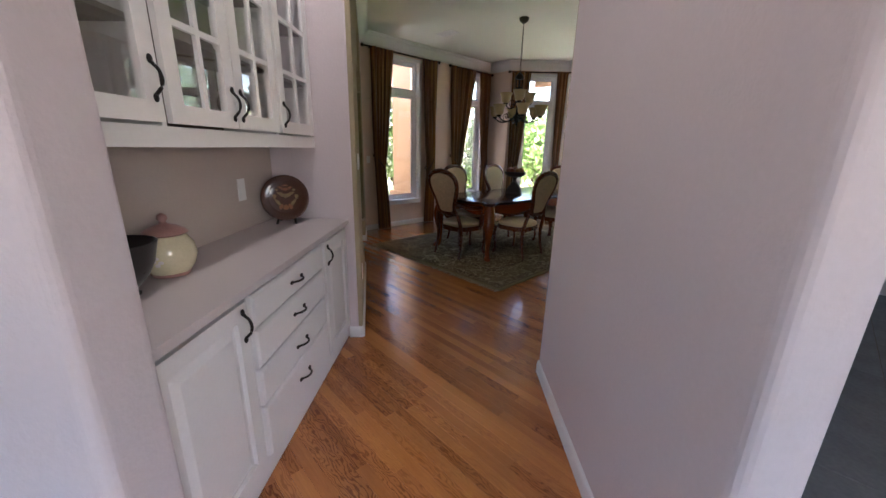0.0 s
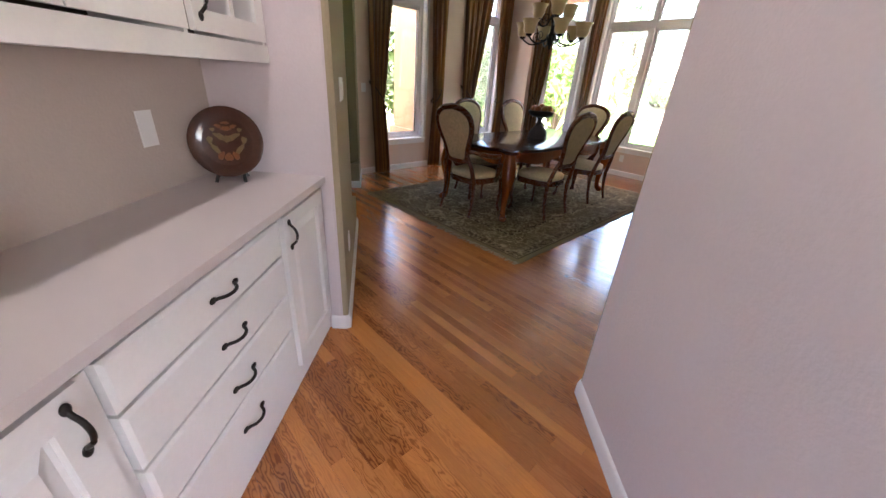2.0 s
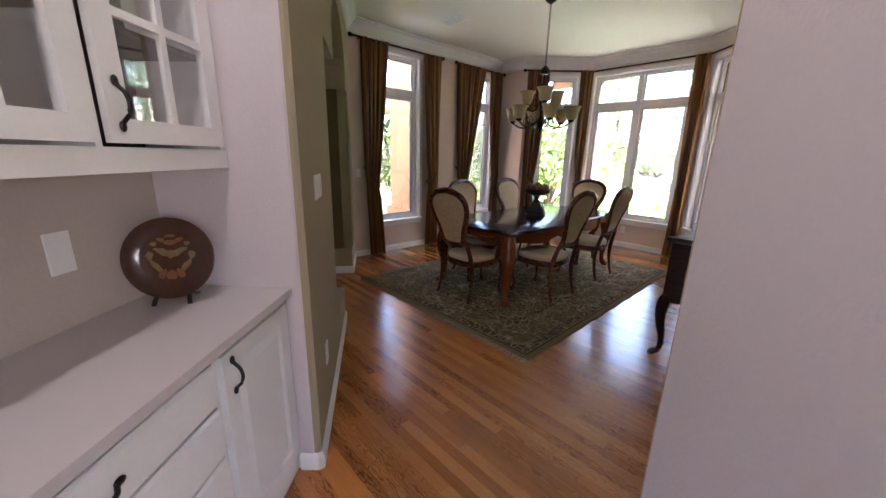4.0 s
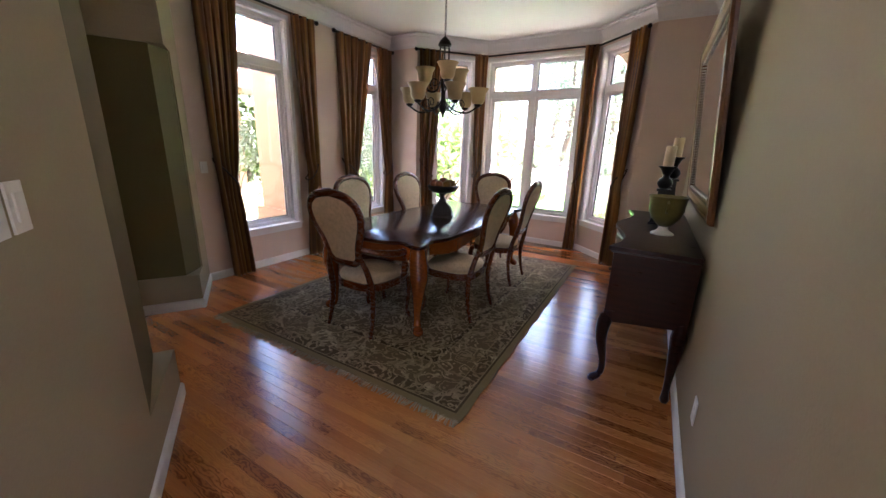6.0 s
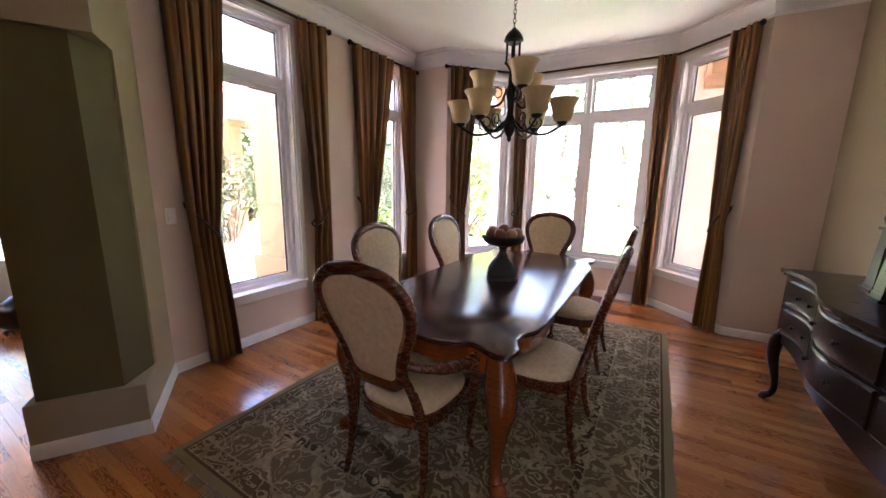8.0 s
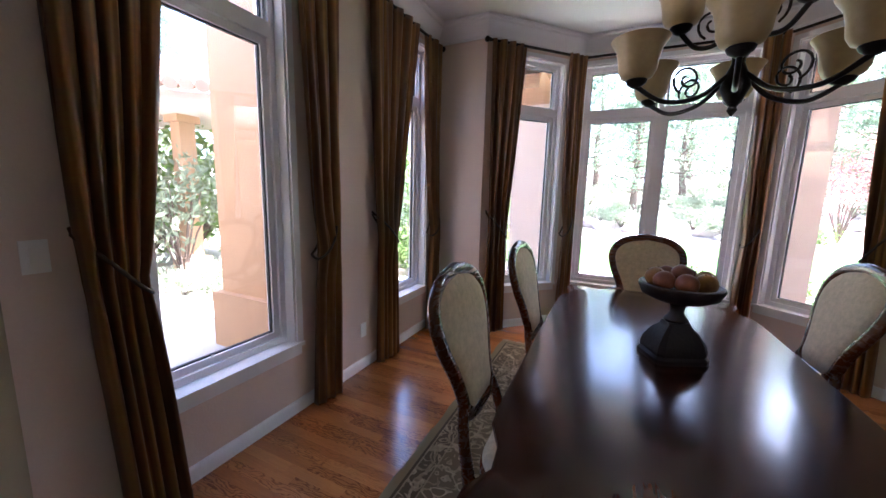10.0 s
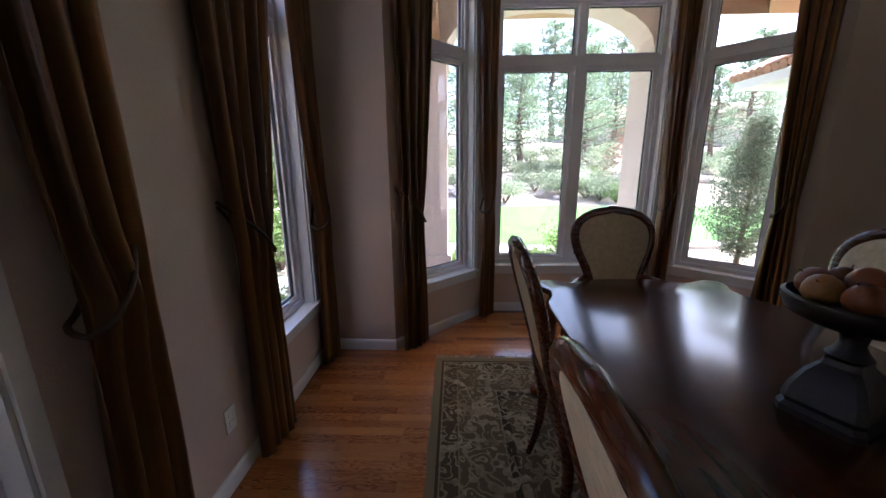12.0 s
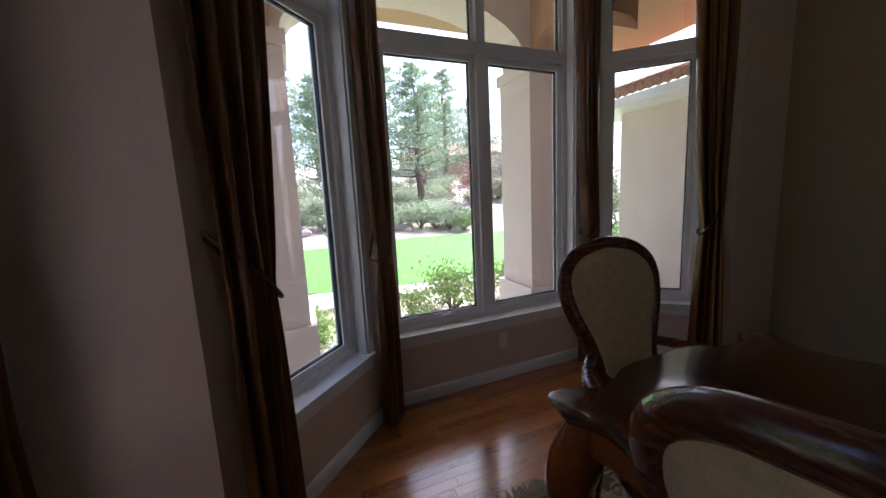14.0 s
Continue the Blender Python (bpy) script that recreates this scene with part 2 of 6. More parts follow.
def box(bm, x0, x1, y0, y1, z0, z1, m=None, mi=0):
    vs = [bm.verts.new((m @ Vector(p)) if m else p) for p in
          ((x0, y0, z0), (x1, y0, z0), (x1, y1, z0), (x0, y1, z0), (x0, y0, z1), (x1, y0, z1), (x1, y1, z1), (x0, y1, z1))]
    for f in ((0, 3, 2, 1), (4, 5, 6, 7), (0, 1, 5, 4), (1, 2, 6, 5), (2, 3, 7, 6), (3, 0, 4, 7)):
        bm.faces.new([vs[i] for i in f]).material_index = mi
    return vs


def B(*boxes):
    bm = bmesh.new()
    for b in boxes:
        box(bm, *b)
    return bm


def prism(bm, pts, z0, z1, m=None):
    """An upright prism over a plan polygon."""
    lo = [bm.verts.new((m @ Vector((x, y, z0))) if m else (x, y, z0)) for x, y in pts]
    hi = [bm.verts.new((m @ Vector((x, y, z1))) if m else (x, y, z1)) for x, y in pts]
    k = len(pts)
    bm.faces.new(lo[::-1])
    bm.faces.new(hi)
    for i in range(k):
        bm.faces.new((lo[i], lo[(i + 1) % k], hi[(i + 1) % k], hi[i]))


def tube(bm, pts, radii, seg=10, flat=1.0, cap=True, side=None):
    """A round or oval bar along a line of points."""
    pts = [Vector(p) for p in pts]
    if not isinstance(radii, (list, tuple)):
        radii = [radii] * len(pts)
    rings = []
    for i, p in enumerate(pts):
        d = (pts[min(i + 1, len(pts) - 1)] - pts[max(i - 1, 0)]).normalized()
        s = Vector(side) if side else (Vector((0, 0, 1)) if abs(d.z) < 0.9 else Vector((0, 1, 0)))
        a = d.cross(s).normalized()
        b = a.cross(d).normalized()
        rings.append([bm.verts.new(p + radii[i] * (math.cos(w) * a + flat * math.sin(w) * b)) for w in [2 * math.pi * k / seg for k in range(seg)]])
    for r, q in zip(rings, rings[1:]):
        for k in range(seg):
            bm.faces.new((r[k], r[(k + 1) % seg], q[(k + 1) % seg], q[k]))
    if cap:
        bm.faces.new(rings[0][::-1])
        bm.faces.new(rings[-1])


def lathe(bm, prof, seg=24, m=None, cap=True):
    """A turned shape from (radius, height) pairs."""
    rings = []
    for r, z in prof:
        ring = []
        for k in range(seg):
            w = 2 * math.pi * k / seg
            p = Vector((r * math.cos(w), r * math.sin(w), z))
            ring.append(bm.verts.new(m @ p if m else p))
        rings.append(ring)
    for r, q in zip(rings, rings[1:]):
        for k in range(seg):
            bm.faces.new((r[k], r[(k + 1) % seg], q[(k + 1) % seg], q[k]))
    if cap:
        bm.faces.new(rings[0][::-1])
        bm.faces.new(rings[-1])


def curve(pts, n):
    """A smooth line through the points (Catmull-Rom)."""
    pts = [Vector(p) for p in pts]
    e = [2 * pts[0] - pts[1]] + pts + [2 * pts[-1] - pts[-2]]
    out = []
    for i in range(1, len(e) - 2):
        for k in range(n):
            t = k / n
            a, b, c, d = e[i - 1], e[i], e[i + 1], e[i + 2]
            out.append(0.5 * (2 * b + (c - a) * t + (2 * a - 5 * b + 4 * c - d) * t * t + (3 * b - a - 3 * c + d) * t ** 3))
    return out + [pts[-1]]


def thing(name, label, category, m=None, group="", kind=""):
    ob = new(name)
    ob.empty_display_size = 0.1
    if m:
        ob.matrix_world = m
    return tagged(ob, label, category, group, kind)


def along(p0, p1):
    """Frame of a wall face: x along it, y outward (to the left of the way), z up; and its length."""
    d = Vector((p1[0] - p0[0], p1[1] - p0[1], 0))
    w = math.atan2(d.y, d.x)
    return pose(p0[0], p0[1], 0, 0, 0, math.degrees(w)), d.length


CEIL = 3.10


def ab(a, b):
    """Pantry coordinates (a ahead, b to the right) to the plan."""
    return (-0.70711 * a + 0.70711 * b, 0.70711 * a + 0.70711 * b)


def structure(ob, label=""):
    return tagged(ob, label, kind="structure")


def wall(name, p0, p1, thick, material, openings=(), z1=CEIL, z0=0.0, e0=0.0, e1=0.0):
    """A wall behind the face p0-p1 with openings (s0, s1, z0, z1) through it."""
    m, n = along(p0, p1)
    bm = bmesh.new()
    s = -e0
    for o0, o1, a, b in openings:
        box(bm, s, o0, 0, thick, z0, z1)
        box(bm, o0, o1, 0, thick, z0, a)
        box(bm, o0, o1, 0, thick, b, z1)
        s = o1
    box(bm, s, n + e1, 0, thick, z0, z1)
    ob = part(name, bm, material)
    ob.matrix_world = m
    return structure(ob)


def profile_run(bm, p0, p1, prof, t0=0.0, t1=0.0):
    """A moulding along a wall face: prof is (out from the wall, height), with mitres t0, t1 (shift along per metre out)."""
    m, n = along(p0, p1)
    a = [bm.verts.new(m @ Vector((-t0 * o if t0 else 0, -o, z))) for o, z in prof]
    b = [bm.verts.new(m @ Vector((n + t1 * o, -o, z))) for o, z in prof]
    k = len(prof)
    for i in range(k):
        bm.faces.new((a[i], b[i], b[(i + 1) % k], a[(i + 1) % k]))
    bm.faces.new(a[::-1])
    bm.faces.new(b)


# ---- plan ----
W148 = (-2.085, 1.347)
D148 = (-0.8491, 0.5282)


def on148(s, out=0.0):
    return (W148[0] + D148[0] * s - D148[1] * out, W148[1] + D148[1] * s + D148[0] * out)


P1 = on148(3.68)
P2, P3, P4, P5, P6, P7, P8 = (-5.20, 6.40), (-4.66, 6.385), (-3.86, 7.20), (-2.14, 7.20), (-1.49, 6.55), (-0.92, 6.56), (-0.92, 1.97)
ARCH0, ARCH1 = 1.615, 2.96
TH = 0.17

# windows: (wall ends, s0, s1) of the clear opening; sills at 0.47, heads at 2.83
SILL, HEAD = 0.47, 2.83
WINDOWS = [
    ("window_1", P1, P2, 0.40, 1.18, 1),
    ("window_2", P1, P2, 2.11, 2.90, 1),
    ("window_3", P3, P4, 0.29, 0.92, 1),
    ("window_4", P4, P5, 0.03, 1.53, 2),
    ("window_5", P5, P6, 0.05, 0.73, 1),
]
left_open = [(w[3], w[4], SILL, HEAD) for w in WINDOWS[:2]]
wall("wall_left", P1, P2, TH, M_WALLD, left_open, e1=0.17)
wall("wall_back_left", P2, P3, TH, M_WALLD)
wall("wall_bay_left", P3, P4, TH, M_WALLD, [(WINDOWS[2][3], WINDOWS[2][4], SILL, HEAD)])
wall("wall_bay_middle", P4, P5, TH, M_WALLD, [(WINDOWS[3][3], WINDOWS[3][4], SILL, HEAD)])
wall("wall_bay_right", P5, P6, TH, M_WALLD, [(WINDOWS[4][3], WINDOWS[4][4], SILL, HEAD)])
wall("wall_back_right", P6, P7, TH, M_WALLD, e1=0.17)
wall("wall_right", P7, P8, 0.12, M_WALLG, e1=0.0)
wall("pantry_wall_right", ab(2.036, 0.742), ab(0.60, 0.742), 0.12, M_WALL)

# ---- windows ----
def window(name, p0, p1, s0, s1, lights):
    m, _ = along(p0, p1)
    w = thing(name, "white framed tall window with a transom light", "window", m, kind="structure")
    y0, y1 = 0.07, 0.15
    f = 0.05
    zt0, zt1 = 2.29, 2.37
    # frame, transom and mullion
    part("window_frame", B((s0, s0 + f, y0, y1, SILL, HEAD), (s1 - f, s1, y0, y1, SILL, HEAD), (s0 + f, s1 - f, y0, y1, HEAD - f, HEAD), (s0 + f, s1 - f, y0, y1, SILL, SILL + f)), M_VINYL, w, bevel=0.006)
    part("transom_bar", B((s0 + f, s1 - f, y0 - 0.004, y1 + 0.004, zt0, zt1)), M_VINYL, w, bevel=0.006)
    n = lights
    step = (s1 - s0 - 2 * f) / n
    if n == 2:
        c = (s0 + s1) / 2
        part("mullion", B((c - 0.036, c + 0.036, y0 - 0.006, y1, SILL + f, zt0)), M_VINYL, w, bevel=0.006)
        part("mullion", B((c - 0.025, c + 0.025, y0 - 0.006, y1, zt1, HEAD - f)), M_VINYL, w, bevel=0.006)
    for i in range(n):
        a, b = s0 + f + i * step, s0 + f + (i + 1) * step
        a += 0.036 if i else 0
        b -= 0.036 if i < n - 1 else 0
        for z0, z1, g in ((SILL + f, zt0, 0.04), (zt1, HEAD - f, 0.018)):
            sash = part("sash", B((a, a + g, y0 + 0.02, y1 - 0.01, z0, z1), (b - g, b, y0 + 0.02, y1 - 0.01, z0, z1), (a + g, b - g, y0 + 0.02, y1 - 0.01, z1 - g, z1), (a + g, b - g, y0 + 0.02, y1 - 0.01, z0, z0 + g)), M_VINYL, w, bevel=0.004)
            q = 0.007
            part("gasket", B((a + g, a + g + q, 0.105, 0.125, z0 + g, z1 - g), (b - g - q, b - g, 0.105, 0.125, z0 + g, z1 - g), (a + g + q, b - g - q, 0.105, 0.125, z1 - g - q, z1 - g), (a + g + q, b - g - q, 0.105, 0.125, z0 + g, z0 + g + q)), M_GASKET, sash)
            pane = part("pane", B((a + g, b - g, 0.112, 0.118, z0 + g, z1 - g)), M_GLASS, sash)
            pane.visible_shadow = False
        if name != "window_1" and name != "window_2":
            crank = bmesh.new()
            cx = (a + b) / 2
            tube(crank, [(cx, 0.085, SILL + 0.052), (cx, 0.06, SILL + 0.075), (cx + 0.03, 0.045, SILL + 0.085), (cx + 0.06, 0.045, SILL + 0.09)], 0.006, 6)
            part("crank_handle", crank, M_TRIM, w)
    # stool and apron, white returns in the opening
    st = bmesh.new()
    box(st, s0 - 0.04, s1 + 0.04, -0.035, y0, SILL - 0.012, SILL + 0.012)
    box(st, s0 - 0.03, s1 + 0.03, -0.014, -0.0005, SILL - 0.075, SILL - 0.012)
    part("window_sill", st, M_TRIM, w, bevel=0.004)
    rv = B((s0 + 0.0005, s0 + 0.012, 0.001, y0, SILL + 0.012, HEAD - 0.012), (s1 - 0.012, s1 - 0.0005, 0.001, y0, SILL + 0.012, HEAD - 0.012), (s0, s1, 0.001, y0, HEAD - 0.012, HEAD - 0.0005))
    part("window_reveal", rv, M_TRIM, w)
    # casing on the wall face
    cs = B((s0 - 0.045, s0, -0.014, -0.0005, SILL + 0.012, HEAD + 0.045), (s1, s1 + 0.045, -0.014, -0.0005, SILL + 0.012, HEAD + 0.045), (s0, s1, -0.014, -0.0005, HEAD, HEAD + 0.045))
    part("window_casing", cs, M_TRIM, w, bevel=0.004)
    return w


for w in WINDOWS:
    window(*w)

# ---- arch wall with the painted recesses ----
def arch_wall():
    m, _ = along(W148, P1)
    th, z_s, rise = 0.50, 2.32, 0.42
    bm = bmesh.new()
    # near pier, closing the pantry alcove's end
    lo = [ab(2.417, -0.549), ab(2.4185, -0.535), W148, on148(1.02), on148(1.02, th), ab(2.417, -1.30)]
    prism(bm, lo, 0, CEIL)
    face = bmesh.new()
    prism(face, [ab(2.412, -1.0995), ab(2.412, -0.56), ab(2.4165, -0.55), ab(2.4165, -1.0995)], 0, CEIL)
    structure(part("pantry_wall_far", face, M_WALL))
    # base blocks under the recesses, and the piers above them
    for s0, s1 in ((1.02, ARCH0), (ARCH1, 3.68)):
        prism(bm, [on148(s0), on148(s1), on148(s1, th), on148(s0, th)], 0, 0.31)
        prism(bm, [on148(s0), on148(s1), on148(s1, th), on148(s0, th)], 2.15, CEIL)
    prism(bm, [on148(3.23), on148(3.68), on148(3.68, th), on148(3.23, th)], 0.31, 2.15)
    # head over the arch
    k = 20
    c, h = (ARCH0 + ARCH1) / 2, (ARCH1 - ARCH0) / 2
    for i in range(k):
        a0, a1 = math.pi * i / k, math.pi * (i + 1) / k
        s0, s1 = c - h * math.cos(a0), c - h * math.cos(a1)
        z0, z1 = z_s + rise * math.sin(a0), z_s + rise * math.sin(a1)
        vs = []
        for out in (0, th):
            for s, z in ((s0, z0), (s1, z1), (s1, CEIL), (s0, CEIL)):
                x, y = on148(s, out)
                vs.append(bm.verts.new((x, y, z)))
        for f in ((0, 1, 2, 3), (7, 6, 5, 4), (0, 4, 5, 1)):
            bm.faces.new([vs[j] for j in f])
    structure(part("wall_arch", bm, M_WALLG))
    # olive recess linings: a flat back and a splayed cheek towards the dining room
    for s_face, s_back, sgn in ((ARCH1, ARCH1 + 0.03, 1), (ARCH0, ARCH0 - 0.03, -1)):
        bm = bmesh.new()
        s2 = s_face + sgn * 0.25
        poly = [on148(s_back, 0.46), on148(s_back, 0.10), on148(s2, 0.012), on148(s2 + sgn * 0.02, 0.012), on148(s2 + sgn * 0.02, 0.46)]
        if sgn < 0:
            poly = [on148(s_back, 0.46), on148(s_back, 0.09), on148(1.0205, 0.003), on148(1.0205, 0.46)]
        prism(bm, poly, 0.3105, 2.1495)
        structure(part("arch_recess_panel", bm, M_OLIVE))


arch_wall()

# ---- pantry shell ----
bm = bmesh.new()
prism(bm, [ab(0.55, -1.22), ab(0.55, -1.10), ab(2.50, -1.10), ab(2.50, -1.22)], 0, CEIL)
structure(part("pantry_wall_back", bm, M_SPLASH))
def round_end(a0, a1, b0, b1, r=0.03):
    """Plan of a stub of wall with rounded outer corners."""
    pts = []
    for ca, cb, w0 in ((a0 + r, b1 - r, 90), (a1 - r, b1 - r, 0)):
        for k in range(6):
            w = radians(w0 + 90 - 18 * k if w0 == 90 else 90 - 18 * k)
            pts.append(ab(ca + r * math.cos(w), cb + r * math.sin(w)))
    pts += [ab(a1, b0), ab(a0, b0)]
    return pts
bm = bmesh.new()
prism(bm, round_end(0.49, 0.66, -2.6, -0.516), 0, CEIL)
structure(part("pantry_wall_near", bm, M_WALL))
bm = bmesh.new()
pts = [ab(0.70, 0.741), ab(0.70, 0.729)] + [ab(0.575 - 0.035 * math.sin(radians(18 * k)), 0.729 + 0.035 - 0.035 * math.cos(radians(18 * k))) for k in range(6)] + [ab(0.54, 0.862), ab(0.60, 0.862), ab(0.60, 0.741)]
prism(bm, pts, 0, CEIL)
structure(part("pantry_wall_end", bm, M_WALL))

# ---- kitchen behind and beside the pantry, closed round ----
wall("kitchen_wall_1", (-0.80, 6.0), (3.6, 6.0), 0.15, M_WALL)
# window openings assumed, out of view, sited to light the pantry
wall("kitchen_wall_2", (3.6, 6.0), (3.6, -3.0), 0.15, M_WALL, [(5.1, 6.9, 0.95, 2.2)])
wall("kitchen_wall_3", (3.6, -3.0), (-2.3, -3.0), 0.15, M_WALL, [(1.7, 3.5, 0.95, 2.2)])
wall("kitchen_wall_4", (-2.3, -3.0), (-2.3, -1.35), 0.15, M_WALL)
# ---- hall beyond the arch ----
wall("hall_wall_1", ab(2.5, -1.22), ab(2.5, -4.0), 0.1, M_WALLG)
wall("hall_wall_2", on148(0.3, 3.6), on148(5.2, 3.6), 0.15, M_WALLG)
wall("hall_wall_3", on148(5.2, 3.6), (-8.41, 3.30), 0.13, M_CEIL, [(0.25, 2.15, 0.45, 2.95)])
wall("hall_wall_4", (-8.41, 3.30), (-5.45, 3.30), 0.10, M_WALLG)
mh3, _ = along(on148(5.2, 3.6), (-8.41, 3.30))
bm = bmesh.new()
for q in ((0.25, 2.15, 2.14, 2.38), (1.12, 1.24, 0.45, 2.138), (1.12, 1.24, 2.382, 2.95), (0.25, 0.31, 0.45, 2.138), (2.09, 2.15, 0.45, 2.138), (0.312, 1.118, 0.45, 0.52), (1.242, 2.088, 0.45, 0.52), (0.312, 1.118, 1.05, 1.09), (1.242, 2.088, 1.05, 1.09)):
    box(bm, q[0], q[1], 0.02, 0.11, q[2], q[3])
hw = part("hall_window", bm, M_TRIM, bevel=0.004)
hw.matrix_world = mh3
structure(hw, "tall white-framed hall window with a transom")

# ---- ceiling, crown, baseboard ----
bm = bmesh.new()
# East edge runs past the kitchen, an unseen overhang to keep sun out.
prism(bm, [on148(0.1, 3.75), (-3.2, -3.2), (6.4, -3.2), (6.4, 6.2), (-0.72, 6.2), (-0.72, 6.76), (-1.4, 6.76), (-2.05, 7.40), (-3.95, 7.40), (-4.72, 6.62), (-5.38, 6.62), (-5.40, 3.48), (-8.56, 3.42), (-8.56, 0.96)], CEIL, CEIL + 0.12)
structure(part("ceiling", bm, M_CEIL), "flat off-white painted ceiling with an added unseen overhang as sun block")
ROOM = [W148, P1, P2, P3, P4, P5, P6, P7, P8]


def mitre(a, b, c):
    w = math.atan2(c[1] - b[1], c[0] - b[0]) - math.atan2(b[1] - a[1], b[0] - a[0])
    w = (w + math.pi) % (2 * math.pi) - math.pi
    return math.tan(w / 2)


crown_prof = [(0, 2.93), (0.012, 2.93), (0.014, 2.955), (0.03, 2.965), (0.045, 2.995), (0.08, 3.035), (0.105, 3.05), (0.11, 3.07), (0.13, 3.078), (0.13, CEIL - 0.001), (0, CEIL - 0.001)]
base_prof = [(0, 0.001), (0.014, 0.001), (0.014, 0.06), (0.011, 0.075), (0.006, 0.085), (0, 0.088)]


def run_all(name, prof, pts, label, skips=()):
    n = len(pts)
    top = thing(name, label, name, kind="structure")
    for i in range(n - 1):
        if i in skips:
            continue
        bm = bmesh.new()
        t0 = mitre(pts[i - 1], pts[i], pts[i + 1]) if i else 0
        t1 = mitre(pts[i], pts[i + 1], pts[i + 2]) if i < n - 2 else 0
        profile_run(bm, pts[i], pts[i + 1], prof, t0, t1)
        part(name + "_length", bm, M_TRIM, top, smooth=40)


run_all("crown_moulding", crown_prof, ROOM, "white moulded cornice round the dining room ceiling")
run_all("baseboard", base_prof, [ab(2.412, -0.615), ab(2.416, -0.535), W148, on148(ARCH0), on148(ARCH0, 0.5)], "white baseboard round the arch pier")
run_all("baseboard", base_prof, [on148(ARCH1, 0.5), on148(ARCH1), P1, P2, P3, P4, P5, P6, P7, P8, ab(0.70, 0.742)], "white painted baseboard along the walls")

# ---- floor ----
SLAB = [on148(0.1, 3.75), (-3.2, -3.2), (3.8, -3.2), (3.8, 6.2), (-0.72, 6.2), (-0.72, 6.76), (-1.4, 6.76), (-2.05, 7.40), (-3.95, 7.40), (-4.72, 6.62), (-5.38, 6.62), (-5.40, 3.48), (-8.56, 3.42), (-8.56, 0.96)]
bm = bmesh.new()
prism(bm, SLAB, -0.25, -0.006)
floor = structure(part("floor", bm, M_GROUT), "narrow oak strip floor, orange-brown with a satin finish")

# ---- outside ground ----
def ground_z(x, y):
    d = max(0.0, y - 19 + 0.15 * x)
    w = max(0.0, -x - 16)
    return -0.36 + min(7.0, 0.10 * d + 0.0015 * d * d) + min(4.0, 0.08 * w) + 0.12 * noise.noise((x * 0.12, y * 0.12, 0)) * min(1, d / 6 + w / 6)


bm = bmesh.new()
xs = [-600, -200, -100, -60] + list(range(-44, 46, 2)) + [60, 100, 200, 600]
ys = [-600, -200, -60, -20] + list(range(-6, 64, 2)) + [80, 120, 240, 600]
g = [[bm.verts.new((x, y, ground_z(x, y))) for y in ys] for x in xs]
for i in range(len(xs) - 1):
    for j in range(len(ys) - 1):
        bm.faces.new((g[i][j], g[i + 1][j], g[i + 1][j + 1], g[i][j + 1]))
structure(part("ground", bm, M_SOIL, smooth=60), "pale dry rocky hillside and garden soil")


def sheet(name, pts, lift, material, label, n=1):
    """A flat patch of ground, laid on the soil with a turned-down rim."""
    bm = bmesh.new()
    prism(bm, pts, lift - 0.12, lift)
    return structure(part(name, bm, material), label)


lawn = []
for i in range(40):
    a = 2 * math.pi * i / 40
    lawn.append((0.5 + 9.5 * math.cos(a) + 0.5 * math.sin(3 * a), 15.7 + 3.9 * math.sin(a) + 0.07 * (9 * math.cos(a)) + 0.25 * math.cos(5 * a)))
sheet("lawn", lawn, -0.27, M_GRASS, "bright green mown lawn")
sheet("path", [(-8, 10.2), (-3, 10.9), (0, 11.3), (7, 12.2), (7, 13.2), (0, 12.5), (-3, 12.0), (-8, 11.3)], -0.28, M_CONC, "pale concrete garden path")
patio = [(-5.42, -2), (-5.42, 5.2), (-6.1, 5.85), (-7.4, 6.0), (-8.8, 5.95), (-10.2, 5.6), (-11.6, 4.9), (-13, 3.8), (-14, -2)]
sheet("patio", patio, -0.14, M_CONC, "pale concrete patio beside the house")
sheet("walkway", [(-11.5, 7.3), (-8.2, 7.6), (-6.9, 8.05), (-5.9, 8.5), (-5.32, 8.4), (-5.32, 9.25), (-6.3, 9.35), (-7.6, 8.95), (-9.5, 8.6), (-11.5, 8.4)], -0.25, M_CONC, "pale concrete walkway round the house")
sheet("porch_floor", [(-5.3, 7.45), (-0.6, 7.45), (-0.6, 9.2), (-5.3, 9.2)], -0.22, M_CONC, "pale concrete porch floor")

# ---- porch, wing, portico ----
M_ROOF = mat("clay_roof_tile", (0.36, 0.20, 0.14), 0.85, var=0.25, scale=6, fine=30, bump=0.5, bump_scale=30)
porch = thing("porch", "stucco porch with arches and square pillars round the bay", "porch", kind="")
for x0, x1 in ((-4.86, -4.28), (-1.90, -1.32)):
    bm = B((x0, x1, 8.32, 8.90, -0.22, 2.62), (x0 - 0.05, x1 + 0.05, 8.27, 8.95, -0.22, 0.30), (x0 - 0.03, x1 + 0.03, 8.29, 8.93, 2.62, 2.74))
    part("pillar", bm, M_STUCCOW, porch, bevel=0.012)


